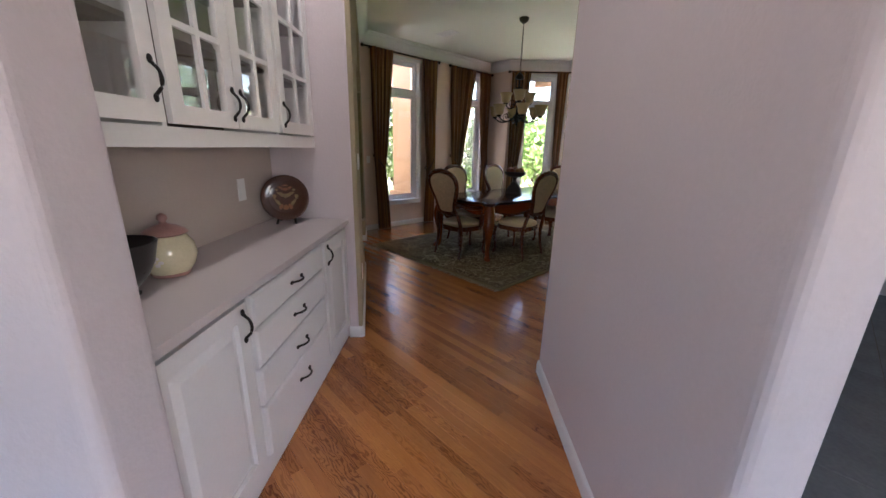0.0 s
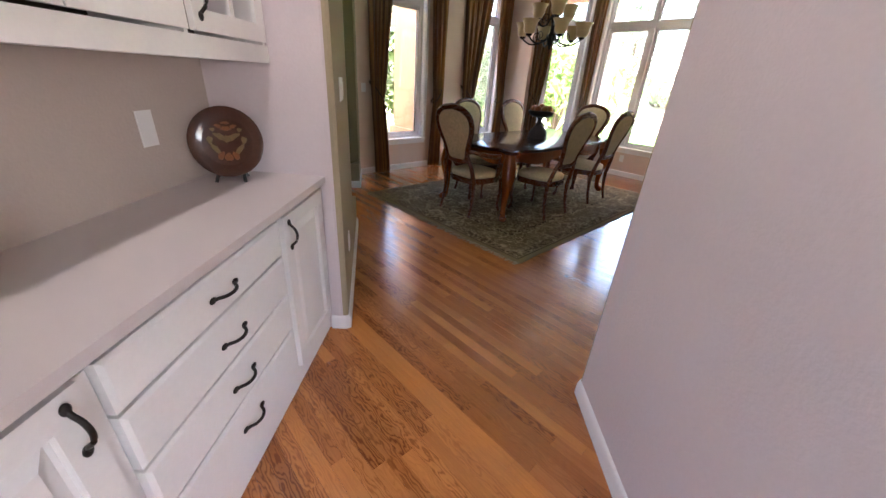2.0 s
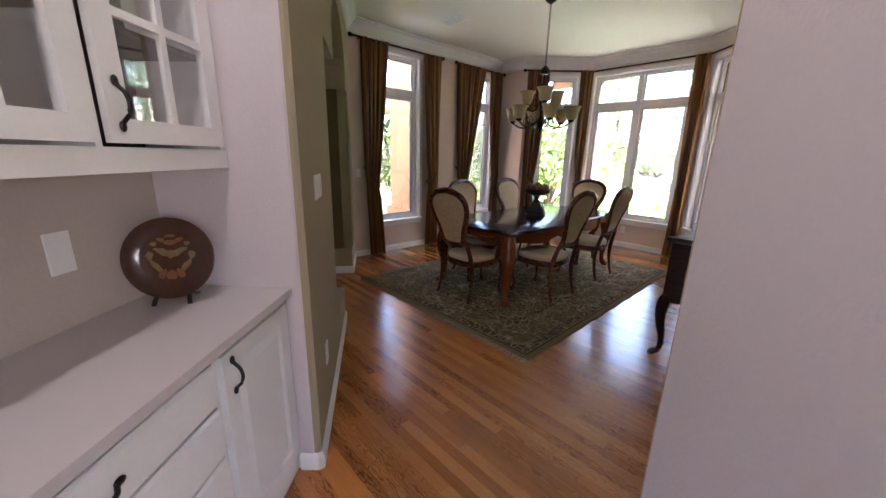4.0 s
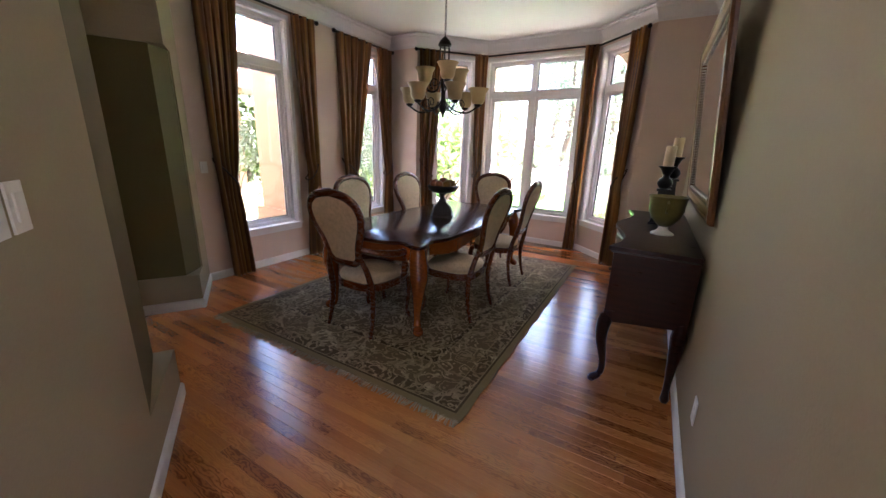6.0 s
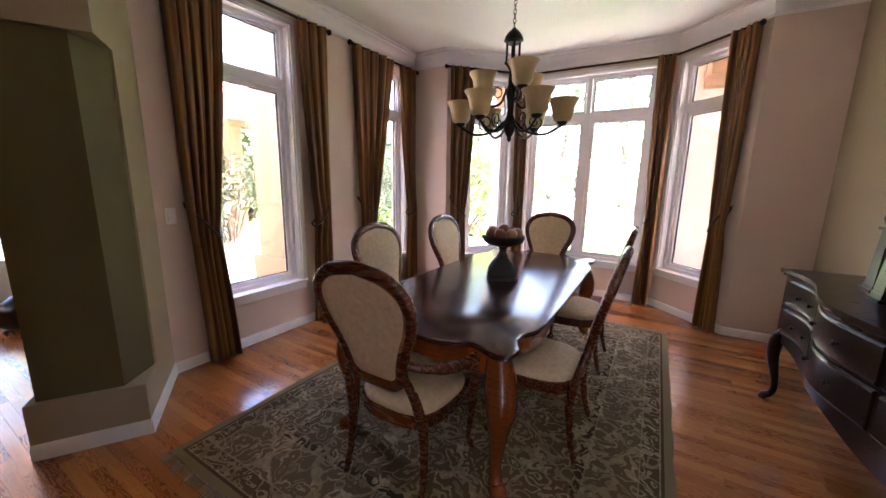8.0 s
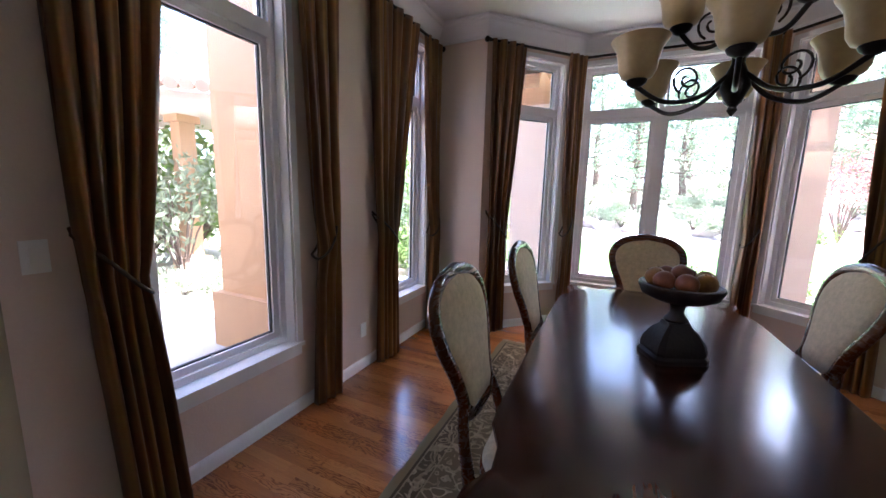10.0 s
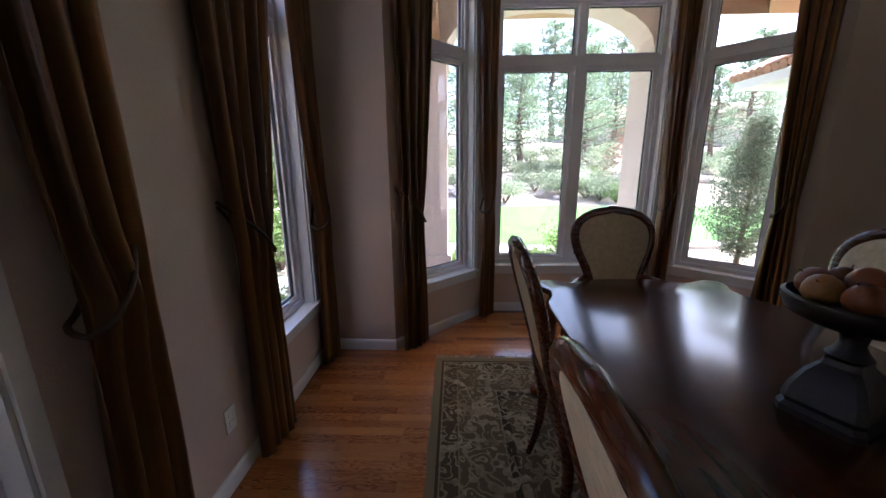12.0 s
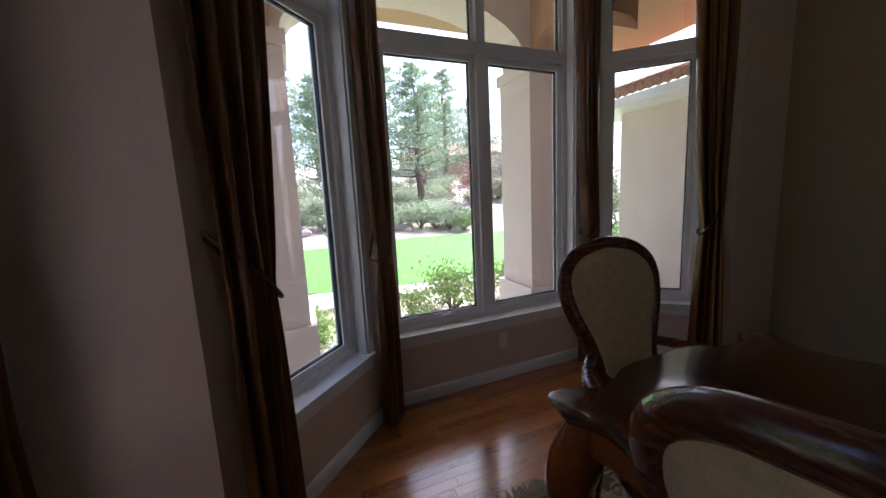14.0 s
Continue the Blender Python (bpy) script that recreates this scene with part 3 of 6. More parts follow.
def arch_head(bm, p0, p1, thick, z_s, rise, top, n=14):
    m, ln = along(p0, p1)
    for i in range(n):
        a0, a1 = math.pi * i / n, math.pi * (i + 1) / n
        s0, s1 = ln / 2 * (1 - math.cos(a0)), ln / 2 * (1 - math.cos(a1))
        q = [(s0, z_s + rise * math.sin(a0)), (s1, z_s + rise * math.sin(a1)), (s1, top), (s0, top)]
        vs = [bm.verts.new(m @ Vector((s, o, z))) for o in (0, thick) for s, z in q]
        for f in ((0, 1, 2, 3), (7, 6, 5, 4), (0, 4, 5, 1), (2, 6, 7, 3)):
            bm.faces.new([vs[k] for k in f])


bm = bmesh.new()
arch_head(bm, (-4.30, 8.40), (-1.88, 8.40), 0.44, 2.74, 0.55, 3.45)
box(bm, -4.86, -4.30, 8.40, 8.84, 2.7402, 3.45)
box(bm, -1.88, -1.32, 8.40, 8.84, 2.7402, 3.45)
part("arch", bm, M_STUCCOW, porch)
for x in (-4.80, -1.82):
    bm = bmesh.new()
    arch_head(bm, (x, 7.46), (x, 8.40), -0.44, 2.74, 0.28, 3.45)
    part("arch", bm, M_STUCCO, porch)
part("porch_ceiling", B((-5.25, 0.8, 6.3, 9.5, 3.455, 3.6)), M_STUCCO, porch)
bm = bmesh.new()
for k in range(36):
    x = -5.26 + k * 0.147
    tube(bm, [(x, 9.62, 3.58), (x, 7.6, 4.2)], 0.075, 8)
tagged(part("roof_tiles", bm, M_ROOF, porch), kind="stuff")

wing = thing("house_wing", "peach stucco wing of the house with a clay tile roof", "house")
part("wall", B((0.62, 7.5, 6.95, 9.35, -0.36, 2.52)), M_STUCCOW, wing)
part("eave", B((0.12, 7.9, 6.95, 9.85, 2.5203, 2.64)), M_TRIM, wing, "painted eave and gutter", bevel=0.01)
bm = bmesh.new()
for k in range(24):
    yy = 6.98 + k * 0.125
    tube(bm, [(0.08, yy, 2.69), (3.6, yy, 4.2)], 0.062, 8)
tagged(part("roof_tiles", bm, M_ROOF, wing), kind="stuff")

post = thing("stucco_pillar", "square peach stucco pillar with a stepped foot on the patio", "pillar")
part("shaft", B((-6.95, -6.30, 5.14, 5.78, -0.14, 3.9)), M_STUCCO, post, bevel=0.015)
part("foot", B((-7.02, -6.23, 5.07, 5.85, -0.14, 0.42)), M_STUCCO, post, bevel=0.02)
portico = thing("portico", "stucco portico with columns and a clay tile roof across the patio", "portico")
for x, y_ in ((-11.4, 7.4), (-12.6, 6.2)):
    bm = B((x - 0.15, x + 0.15, y_ - 0.15, y_ + 0.15, -0.36, 2.72), (x - 0.22, x + 0.22, y_ - 0.22, y_ + 0.22, 2.72, 2.86), (x - 0.26, x + 0.26, y_ - 0.26, y_ + 0.26, -0.36, 0.0))
    part("column", bm, M_STUCCO, portico, bevel=0.015)
mp_ = pose(-12.2, 7.0, 0, 0, 0, 45)
bm = bmesh.new()
box(bm, -3.0, 3.0, -1.6, 1.6, 2.86, 3.06, mp_)
part("beam", bm, M_STUCCOW, portico)
bm = bmesh.new()
for k in range(30):
    xx = -3.2 + k * 0.22
    tube(bm, [mp_ @ Vector((xx, -2.0, 3.08)), mp_ @ Vector((xx, 0, 3.85))], 0.11, 8)
tagged(part("roof_tiles", bm, M_ROOF, portico), kind="stuff")

# Roof slab added to cut the sky's reflection on the hall floor.
structure(part("hall_porch_roof", B((-11.6, -8.58, 0.4, 4.6, 2.98, 3.12)), M_STUCCO, bevel=0.01), "peach stucco porch roof added outside the hall window to block the sky")

far = thing("far_house", "distant stucco house with orange arched doors and a tile roof", "house", pose(17, 46, 3.2, 0, 0, -24))
part("wall", B((-9, 9, 0, 7, -3, 3.4)), M_STUCCOW, far)
for k in range(4):
    bm = bmesh.new()
    c = -6 + 3.6 * k
    pts = [(c - 1.1, -0.5), (c + 1.1, -0.5), (c + 1.1, 1.6)] + [(c + 1.1 * math.cos(a), 1.6 + 0.8 * math.sin(a)) for a in [0.4 * q for q in range(1, 8)]] + [(c - 1.1, 1.6)]
    vs = [[bm.verts.new((x, yy, z)) for x, z in pts] for yy in (-0.08, 0.02)]
    bm.faces.new(vs[0])
    bm.faces.new(vs[1][::-1])
    for i in range(len(pts)):
        bm.faces.new((vs[0][i], vs[0][(i + 1) % len(pts)], vs[1][(i + 1) % len(pts)], vs[1][i]))
    part("arched_door", bm, M_STUCCO, far)
bm = bmesh.new()
vs = [bm.verts.new(p) for p in ((-9.6, -0.7, 3.3), (9.6, -0.7, 3.3), (9.6, 7.7, 3.3), (-9.6, 7.7, 3.3), (-6, 3.5, 5.2), (6, 3.5, 5.2))]
for f in ((0, 1, 5, 4), (1, 2, 5), (2, 3, 4, 5), (3, 0, 4), (3, 2, 1, 0)):
    bm.faces.new([vs[i] for i in f])
part("roof", bm, M_ROOF, far)

# ---- planting ----
M_PINE = mat("pine_needles", (0.21, 0.275, 0.17), 0.8, var=0.45, scale=1.2, fine=14, rand=0.3)
M_LEAF = mat("shrub_leaves", (0.17, 0.245, 0.070), 0.7, var=0.45, scale=2.0, fine=18, rand=0.3)
M_SAGE = mat("sage_leaves", (0.27, 0.31, 0.20), 0.8, var=0.35, scale=2.0, fine=18, rand=0.3)
M_REDLEAF = mat("plum_leaves", (0.22, 0.10, 0.09), 0.7, var=0.35, scale=2.0, fine=18, rand=0.2)
M_BARK = mat("grey_bark", (0.14, 0.10, 0.075), 0.95, var=0.35, scale=5, fine=40, bump=0.8, bump_scale=25)
M_ROCK = mat("pink_granite", (0.42, 0.34, 0.30), 0.9, var=0.25, scale=4, fine=40, bump=0.6, bump_scale=15, rand=0.3)


def leafy(m):
    """Let sunlight through the leaves."""
    n, l = m.node_tree.nodes, m.node_tree.links
    b = n["Principled BSDF"]
    t = n.new("ShaderNodeBsdfTranslucent")
    l.new(b.inputs["Base Color"].links[0].from_socket, t.inputs[0])
    mx = n.new("ShaderNodeMixShader")
    mx.inputs[0].default_value = 0.45
    l.new(b.outputs[0], mx.inputs[1])
    l.new(t.outputs[0], mx.inputs[2])
    l.new(mx.outputs[0], n["Material Output"].inputs[0])


for m in (M_PINE, M_LEAF, M_SAGE, M_REDLEAF):
    leafy(m)


def leaf(V, F, c, r, size):
    """A small bent leaf at a random turn."""
    n = Vector((r.gauss(0, 1), r.gauss(0, 1), r.gauss(0, 0.8) + 0.4)).normalized()
    a = n.orthogonal().normalized()
    a.rotate(Matrix.Rotation(r.random() * 6.28, 3, n))
    b = n.cross(a)
    s = size * r.uniform(0.6, 1.3)
    k = len(V)
    V += [c - a * s, c + b * s * 0.45 + n * s * 0.15, c + a * s, c - b * s * 0.45 + n * s * 0.15]
    F.append((k, k + 1, k + 2))
    F.append((k, k + 2, k + 3))


def leaves(name, V, F, m, parent):
    me = bpy.data.meshes.new(name)
    me.from_pydata([tuple(v) for v in V], [], F)
    me.materials.append(m)
    ob = new(name, me)
    ob.parent = parent
    return ob


def pine(seed, h, n_limb=52, clump=110):
    r = random.Random(seed)
    t = thing("pine_tree", "tall open ponderosa pine on the hillside", "tree", group="pines on the hillside")
    bm = bmesh.new()
    tr = [Vector((0.12 * math.sin(k * 1.3 + seed), 0.12 * math.cos(k * 0.9), h * k / 8)) for k in range(9)]
    tube(bm, tr, [0.028 * h * (1 - k / 8.6) + 0.01 for k in range(9)], 9)
    V, F = [], []
    for i in range(n_limb):
        f = 0.22 + 0.76 * (i + r.random()) / n_limb
        z = h * f
        ln = h * 0.31 * (1 - f) ** 0.6 * r.uniform(0.55, 1.2) + 0.25
        a = i * 2.4 + r.uniform(-0.5, 0.5)
        o = Vector((0, 0, z))
        d = Vector((math.cos(a), math.sin(a), r.uniform(-0.05, 0.35)))
        tube(bm, [o, o + d * ln * 0.5, o + d * ln + Vector((0, 0, 0.12 * ln))], [0.010 * h * (1 - f) + 0.015, 0.02, 0.008], 5)
        for q in range(clump):
            s = r.uniform(0.35, 1.05)
            p = o + d * ln * s + Vector((0, 0, 0.12 * ln * s)) + Vector((r.gauss(0, 1), r.gauss(0, 1), r.gauss(0, 0.7))) * (0.10 * ln + 0.07)
            leaf(V, F, p, r, 0.0115 * h)
    part("trunk", bm, M_BARK, t, smooth=60)
    leaves("crown", V, F, M_PINE, t)
    return t


def shrub(name, label, seed, rad, h, m, count=1500, size=0.05, cat="shrub"):
    r = random.Random(seed)
    t = thing(name, label, cat, group=name + "s in the garden")
    bm = bmesh.new()
    V, F = [], []
    for i in range(14):
        a = r.random() * 6.28
        d = Vector((math.cos(a) * rad * r.uniform(0.3, 0.9), math.sin(a) * rad * r.uniform(0.3, 0.9), h * r.uniform(0.45, 0.95)))
        tube(bm, [Vector((0, 0, 0)), d * 0.5 + Vector((0, 0, 0.1 * h)), d], [0.02 * rad + 0.006, 0.012, 0.004], 5)
        for q in range(count // 14):
            leaf(V, F, d + Vector((r.gauss(0, 1) * rad * 0.26, r.gauss(0, 1) * rad * 0.26, r.gauss(0, 1) * h * 0.16)), r, size)
    V = [Vector((v.x, v.y, max(0.01, v.z))) for v in V]
    part("stems", bm, M_BARK, t)
    leaves("foliage", V, F, m, t)
    return t


def put(src, x, y_, s=1.0, w=0.0, first=False):
    m = pose(x, y_, ground_z(x, y_) - 0.03, 0, 0, w) @ Matrix.Scale(s, 4)
    if first:
        src.matrix_world = m
        return src
    c = copy_thing(src, m)
    c.scale = (s, s, s)
    return c


rnd = random.Random(21)
p1, p2 = pine(1, 9.0), pine(2, 7.5)
put(p1, 3.4, 27.0, 1.0, 0, True)
put(p2, 8.6, 29.0, 1.0, 0, True)
for x, y_, s in ((-2.5, 24, 0.8), (0.5, 31, 1.0), (6.2, 34, 1.1), (-7, 29, 1.1), (-11, 26, 1.0), (-5, 37, 1.3), (2.5, 42, 1.3), (11, 40, 1.2), (13.5, 30, 0.8), (22, 38, 1.2), (-16, 31, 1.2), (-20, 20, 1.1), (-22, 12, 1.2), (-24, 6, 1.2), (-18, 15, 0.9), (28, 44, 1.2), (-27, 26, 1.3), (8, 52, 1.4), (-12, 46, 1.4), (18, 56, 1.4), (-1, 50, 1.4)):
    put(p1 if rnd.random() < 0.5 else p2, x, y_, s * rnd.uniform(0.9, 1.1), rnd.uniform(0, 360))
sh = shrub("green_shrub", "leafy green garden shrub", 4, 0.75, 0.85, M_LEAF)
sg = shrub("sage_bush", "grey-green sage bush on the hillside", 6, 0.8, 0.8, M_SAGE)
rd = shrub("plum_tree", "small reddish-leaved ornamental tree", 8, 1.3, 3.2, M_REDLEAF, 1900, 0.06, "tree")
put(sh, -2.25, 9.83, 0.75, 0, True)
put(sg, 2.5, 20.5, 1.2, 0, True)
put(rd, 4.4, 21.5, 1.0, 0, True)
for x, y_, s in ((-2.86, 9.75, 0.5), (-0.99, 9.96, 0.7), (-4.17, 9.36, 0.55), (3.60, 24.74, 1.0), (3.0, 20.0, 0.9), (-8.4, 9.3, 1.3), (-7.3, 9.9, 1.2), (-9.6, 9.0, 1.3), (-10.6, 9.0, 1.6), (-12.8, 9.4, 1.9), (-14.5, 8.0, 2.0), (-15.5, 5.5, 2.0), (-9.0, 10.6, 1.5), (-6.35, 7.75, 0.45), (-6.0, 7.45, 0.4), (-6.75, 7.55, 0.4), (-9.4, 12.2, 3.2), (-7.6, 12.4, 3.2), (-13.2, 8.3, 3.3)):
    put(sh, x, y_, s, rnd.uniform(0, 360))
for k in range(110):
    x, y_ = rnd.uniform(-16, 20), rnd.uniform(20.4, 40)
    put(sg if rnd.random() < 0.92 else sh, x, y_, rnd.uniform(0.7, 1.6), rnd.uniform(0, 360))
def juniper(seed, rad, h, count):
    """A dense upright evergreen: a leaning trunk hidden in tufts on many short limbs."""
    r = random.Random(seed)
    t = thing("juniper", "dense upright juniper beside the house wing", "tree", group="junipers in the garden")
    bm = bmesh.new()
    tube(bm, [(0, 0, 0), (0.03, 0, h * 0.5), (0, 0.02, h * 0.95)], [0.05, 0.03, 0.008], 8)
    V, F = [], []
    for i in range(90):
        f = (i + r.random()) / 90
        a = i * 2.4
        ln = rad * (1.0 - 0.85 * f ** 1.6) * (0.35 + 0.65 * min(1, f * 6)) * r.uniform(0.7, 1.12)
        o = Vector((0, 0, h * (0.04 + 0.9 * f)))
        e = o + Vector((math.cos(a) * ln, math.sin(a) * ln, 0.25 * ln + 0.06 * h))
        tube(bm, [o, (o + e) / 2, e], [0.012, 0.008, 0.003], 4)
        for q in range(count // 90):
            k = r.uniform(0.25, 1.05)
            leaf(V, F, o.lerp(e, k) + Vector((r.gauss(0, 1), r.gauss(0, 1), r.gauss(0, 1))) * 0.075, r, 0.026)
    part("trunk", bm, M_BARK, t, smooth=60)
    leaves("crown", V, F, M_JUNIPER, t)
    return t


M_JUNIPER = mat("juniper_sprays", (0.16, 0.20, 0.135), 0.8, var=0.45, scale=1.6, fine=16)
leafy(M_JUNIPER)
jn = juniper(9, 0.82, 2.75, 21000)
put(jn, 0.95, 10.25, 0.95, 0, True)
put(jn, -8.4, 9.8, 1.1, 40)
for x, y_, s in ((-7.0, 6.6, 0.45), (-7.7, 6.5, 0.5), (-8.4, 6.55, 0.45), (-9.1, 6.5, 0.5), (-9.9, 6.4, 0.55), (-10.7, 5.9, 0.55), (-8.9, 7.0, 0.6), (-10.0, 7.1, 0.6)):
    put(sg, x, y_, s, rnd.uniform(0, 360))
# vine at the portico column
vn = shrub("vine", "leafy vine hanging by the patio column", 12, 0.5, 1.4, M_SAGE, 900, 0.055)
put(vn, -11.05, 7.0, 1.5, 0, True)
for k in range(44):
    x, y_ = rnd.uniform(-9, 16), rnd.uniform(19.3, 32)
    bm = bmesh.new()
    bmesh.ops.create_icosphere(bm, subdivisions=2, radius=1.0)
    s = rnd.uniform(0.2, 0.6)
    for v in bm.verts:
        v.co *= 1 + 0.35 * noise.noise(v.co * 1.4 + Vector((k, 0, 0)))
        v.co = Vector((v.co.x * s * 1.3, v.co.y * s, v.co.z * s * 0.7))
    rk = part("boulder", bm, M_ROCK, smooth=30)
    rk.matrix_world = pose(x, y_, ground_z(x, y_) + 0.2 * s, 0, 0, rnd.uniform(0, 360))
    tagged(rk, "weathered pinkish granite boulder on the hillside", "boulder", "boulders on the hillside")

# ---- fabrics with patterns ----
def stripe_cloth():
    m = bpy.data.materials.new("bronze_taffeta")
    m.use_nodes = True
    n, l = m.node_tree.nodes, m.node_tree.links
    b = n["Principled BSDF"]
    b.inputs["Roughness"].default_value = 0.36
    b.inputs["Sheen Weight"].default_value = 0.05
    uv = n.new("ShaderNodeUVMap")
    uv.uv_map = "weave"
    mp = n.new("ShaderNodeMapping")
    mp.inputs["Scale"].default_value = (9, 0.05, 1)
    l.new(uv.outputs[0], mp.inputs["Vector"])
    st = n.new("ShaderNodeTexNoise")
    st.inputs["Scale"].default_value = 2.2
    st.inputs["Detail"].default_value = 2
    l.new(mp.outputs[0], st.inputs["Vector"])
    slub = n.new("ShaderNodeTexNoise")
    slub.inputs["Scale"].default_value = 60
    mp2 = n.new("ShaderNodeMapping")
    mp2.inputs["Scale"].default_value = (0.15, 3, 1)
    l.new(uv.outputs[0], mp2.inputs["Vector"])
    l.new(mp2.outputs[0], slub.inputs["Vector"])
    cr = n.new("ShaderNodeValToRGB")
    e = cr.color_ramp.elements
    e[0].position, e[0].color = 0.32, (0.105, 0.040, 0.011, 1)
    e[1].position, e[1].color = 0.70, (0.52, 0.25, 0.065, 1)
    x = e.new(0.5)
    x.color = (0.245, 0.100, 0.025, 1)
    l.new(st.outputs[0], cr.inputs[0])
    mx = n.new("ShaderNodeMix")
    mx.data_type = "RGBA"
    mx.blend_type = "MULTIPLY"
    mx.inputs["Factor"].default_value = 0.35
    l.new(cr.outputs[0], mx.inputs["A"])
    l.new(slub.outputs[1], mx.inputs["B"])
    l.new(mx.outputs["Result"], b.inputs["Base Color"])
    tl = n.new("ShaderNodeBsdfTranslucent")
    l.new(mx.outputs["Result"], tl.inputs[0])
    ms = n.new("ShaderNodeMixShader")
    ms.inputs[0].default_value = 0.3
    l.new(b.outputs[0], ms.inputs[1])
    l.new(tl.outputs[0], ms.inputs[2])
    l.new(ms.outputs[0], n["Material Output"].inputs[0])
    return m


def rug_cloth(hx, hy):
    m = bpy.data.materials.new("rug_wool")
    m.use_nodes = True
    n, l = m.node_tree.nodes, m.node_tree.links
    b = n["Principled BSDF"]
    b.inputs["Roughness"].default_value = 0.95
    b.inputs["Specular IOR Level"].default_value = 0.1
    tc = n.new("ShaderNodeTexCoord")
    sep = n.new("ShaderNodeSeparateXYZ")
    l.new(tc.outputs["Object"], sep.inputs[0])

    def math_node(op, a, c=None):
        k = n.new("ShaderNodeMath")
        k.operation = op
        for i, v in enumerate((a, c)):
            if v is None:
                continue
            if isinstance(v, (int, float)):
                k.inputs[i].default_value = v
            else:
                l.new(v, k.inputs[i])
        return k.outputs[0]

    dx = math_node("SUBTRACT", hx, math_node("ABSOLUTE", sep.outputs[0]))
    dy = math_node("SUBTRACT", hy, math_node("ABSOLUTE", sep.outputs[1]))
    d = math_node("MINIMUM", dx, dy)
    # bands by the distance from the edge
    band = n.new("ShaderNodeValToRGB")
    band.color_ramp.interpolation = "CONSTANT"
    e = band.color_ramp.elements
    green, dark, tan = (0.20, 0.15, 0.075, 1), (0.055, 0.038, 0.019, 1), (0.22, 0.17, 0.095, 1)
    e[0].position, e[0].color = 0.0, green
    e[1].position, e[1].color = 0.045, (0.075, 0.052, 0.026, 1)
    for p, c in ((0.06, tan), (0.068, (0.085, 0.060, 0.030, 1)), (0.155, tan), (0.163, (0.125, 0.092, 0.046, 1)), (0.40, tan), (0.408, dark), (0.45, (0.108, 0.076, 0.037, 1))):
        x = e.new(p)
        x.color = c
    l.new(d, band.inputs[0])
    # flowers and leaves
    warp = n.new("ShaderNodeTexNoise")
    warp.inputs["Scale"].default_value = 7
    l.new(tc.outputs["Object"], warp.inputs["Vector"])
    wmix = n.new("ShaderNodeMix")
    wmix.data_type = "VECTOR"
    wmix.inputs["Factor"].default_value = 0.18
    l.new(tc.outputs["Object"], wmix.inputs["A"])
    l.new(warp.outputs[1], wmix.inputs["B"])
    vor = n.new("ShaderNodeTexVoronoi")
    vor.inputs["Scale"].default_value = 14
    l.new(wmix.outputs["Result"], vor.inputs["Vector"])
    ring = math_node("PINGPONG", math_node("MULTIPLY", vor.outputs["Distance"], 2.6), 0.5)
    petals = math_node("GREATER_THAN", ring, 0.33)
    vine = n.new("ShaderNodeTexVoronoi")
    vine.feature = "DISTANCE_TO_EDGE"
    vine.inputs["Scale"].default_value = 4.2
    l.new(wmix.outputs["Result"], vine.inputs["Vector"])
    stem = math_node("LESS_THAN", vine.outputs["Distance"], 0.035)
    inside = math_node("GREATER_THAN", d, 0.062)
    fac = math_node("MULTIPLY", math_node("MAXIMUM", petals, stem), inside)
    yarn = n.new("ShaderNodeTexNoise")
    yarn.inputs["Scale"].default_value = 45
    l.new(tc.outputs["Object"], yarn.inputs["Vector"])
    fac = math_node("MULTIPLY", fac, math_node("MULTIPLY", yarn.outputs[0], 1.45))
    col = n.new("ShaderNodeMix")
    col.data_type = "RGBA"
    col.clamp_factor = True
    pick = n.new("ShaderNodeMix")
    pick.data_type = "RGBA"
    pick.inputs["A"].default_value = (0.42, 0.335, 0.20, 1)
    pick.inputs["B"].default_value = (0.19, 0.135, 0.07, 1)
    l.new(vor.outputs["Color"], pick.inputs["Factor"])
    l.new(fac, col.inputs["Factor"])
    l.new(band.outputs[0], col.inputs["A"])
    l.new(pick.outputs["Result"], col.inputs["B"])
    l.new(col.outputs["Result"], b.inputs["Base Color"])
    pile = n.new("ShaderNodeTexNoise")
    pile.inputs["Scale"].default_value = 260
    l.new(tc.outputs["Object"], pile.inputs["Vector"])
    bu = n.new("ShaderNodeBump")
    bu.inputs["Strength"].default_value = 0.5
    bu.inputs["Distance"].default_value = 0.004
    l.new(pile.outputs[0], bu.inputs["Height"])
    l.new(bu.outputs[0], b.inputs["Normal"])
    return m


M_CURTAIN = stripe_cloth()
M_FRINGE = mat("rug_fringe_yarn", (0.30, 0.24, 0.16), 0.95, var=0.3, scale=30)
M_MIRROR = mat("mirror_silver", (0.86, 0.87, 0.87), 0.02, metal=1.0, var=0.0)
M_FRAMEWOOD = mat("frame_brown_wood", (0.15, 0.060, 0.018), 0.3, var=0.3, scale=14, fine=90, coat=0.4)
M_STAND = mat("carved_black_wood", (0.018, 0.009, 0.006), 0.5, var=0.35, scale=20, fine=120, bump=0.4, bump_scale=60)
M_GOLD = mat("antique_gold_leaf", (0.34, 0.19, 0.052), 0.30, metal=0.75, var=0.35, scale=18, fine=150, bump=0.3, bump_scale=90)
M_SHADE = mat("alabaster_glass", (0.47, 0.345, 0.16), 0.35, var=0.1, scale=12, fine=60)
M_CANDLE = mat("cream_wax", (0.70, 0.55, 0.33), 0.5, var=0.06)
M_BLACK = mat("black_lacquer", (0.015, 0.013, 0.012), 0.3, var=0.2, scale=20)
M_URN = mat("green_glazed_ceramic", (0.20, 0.170, 0.045), 0.3, var=0.25, scale=14, coat=0.5)
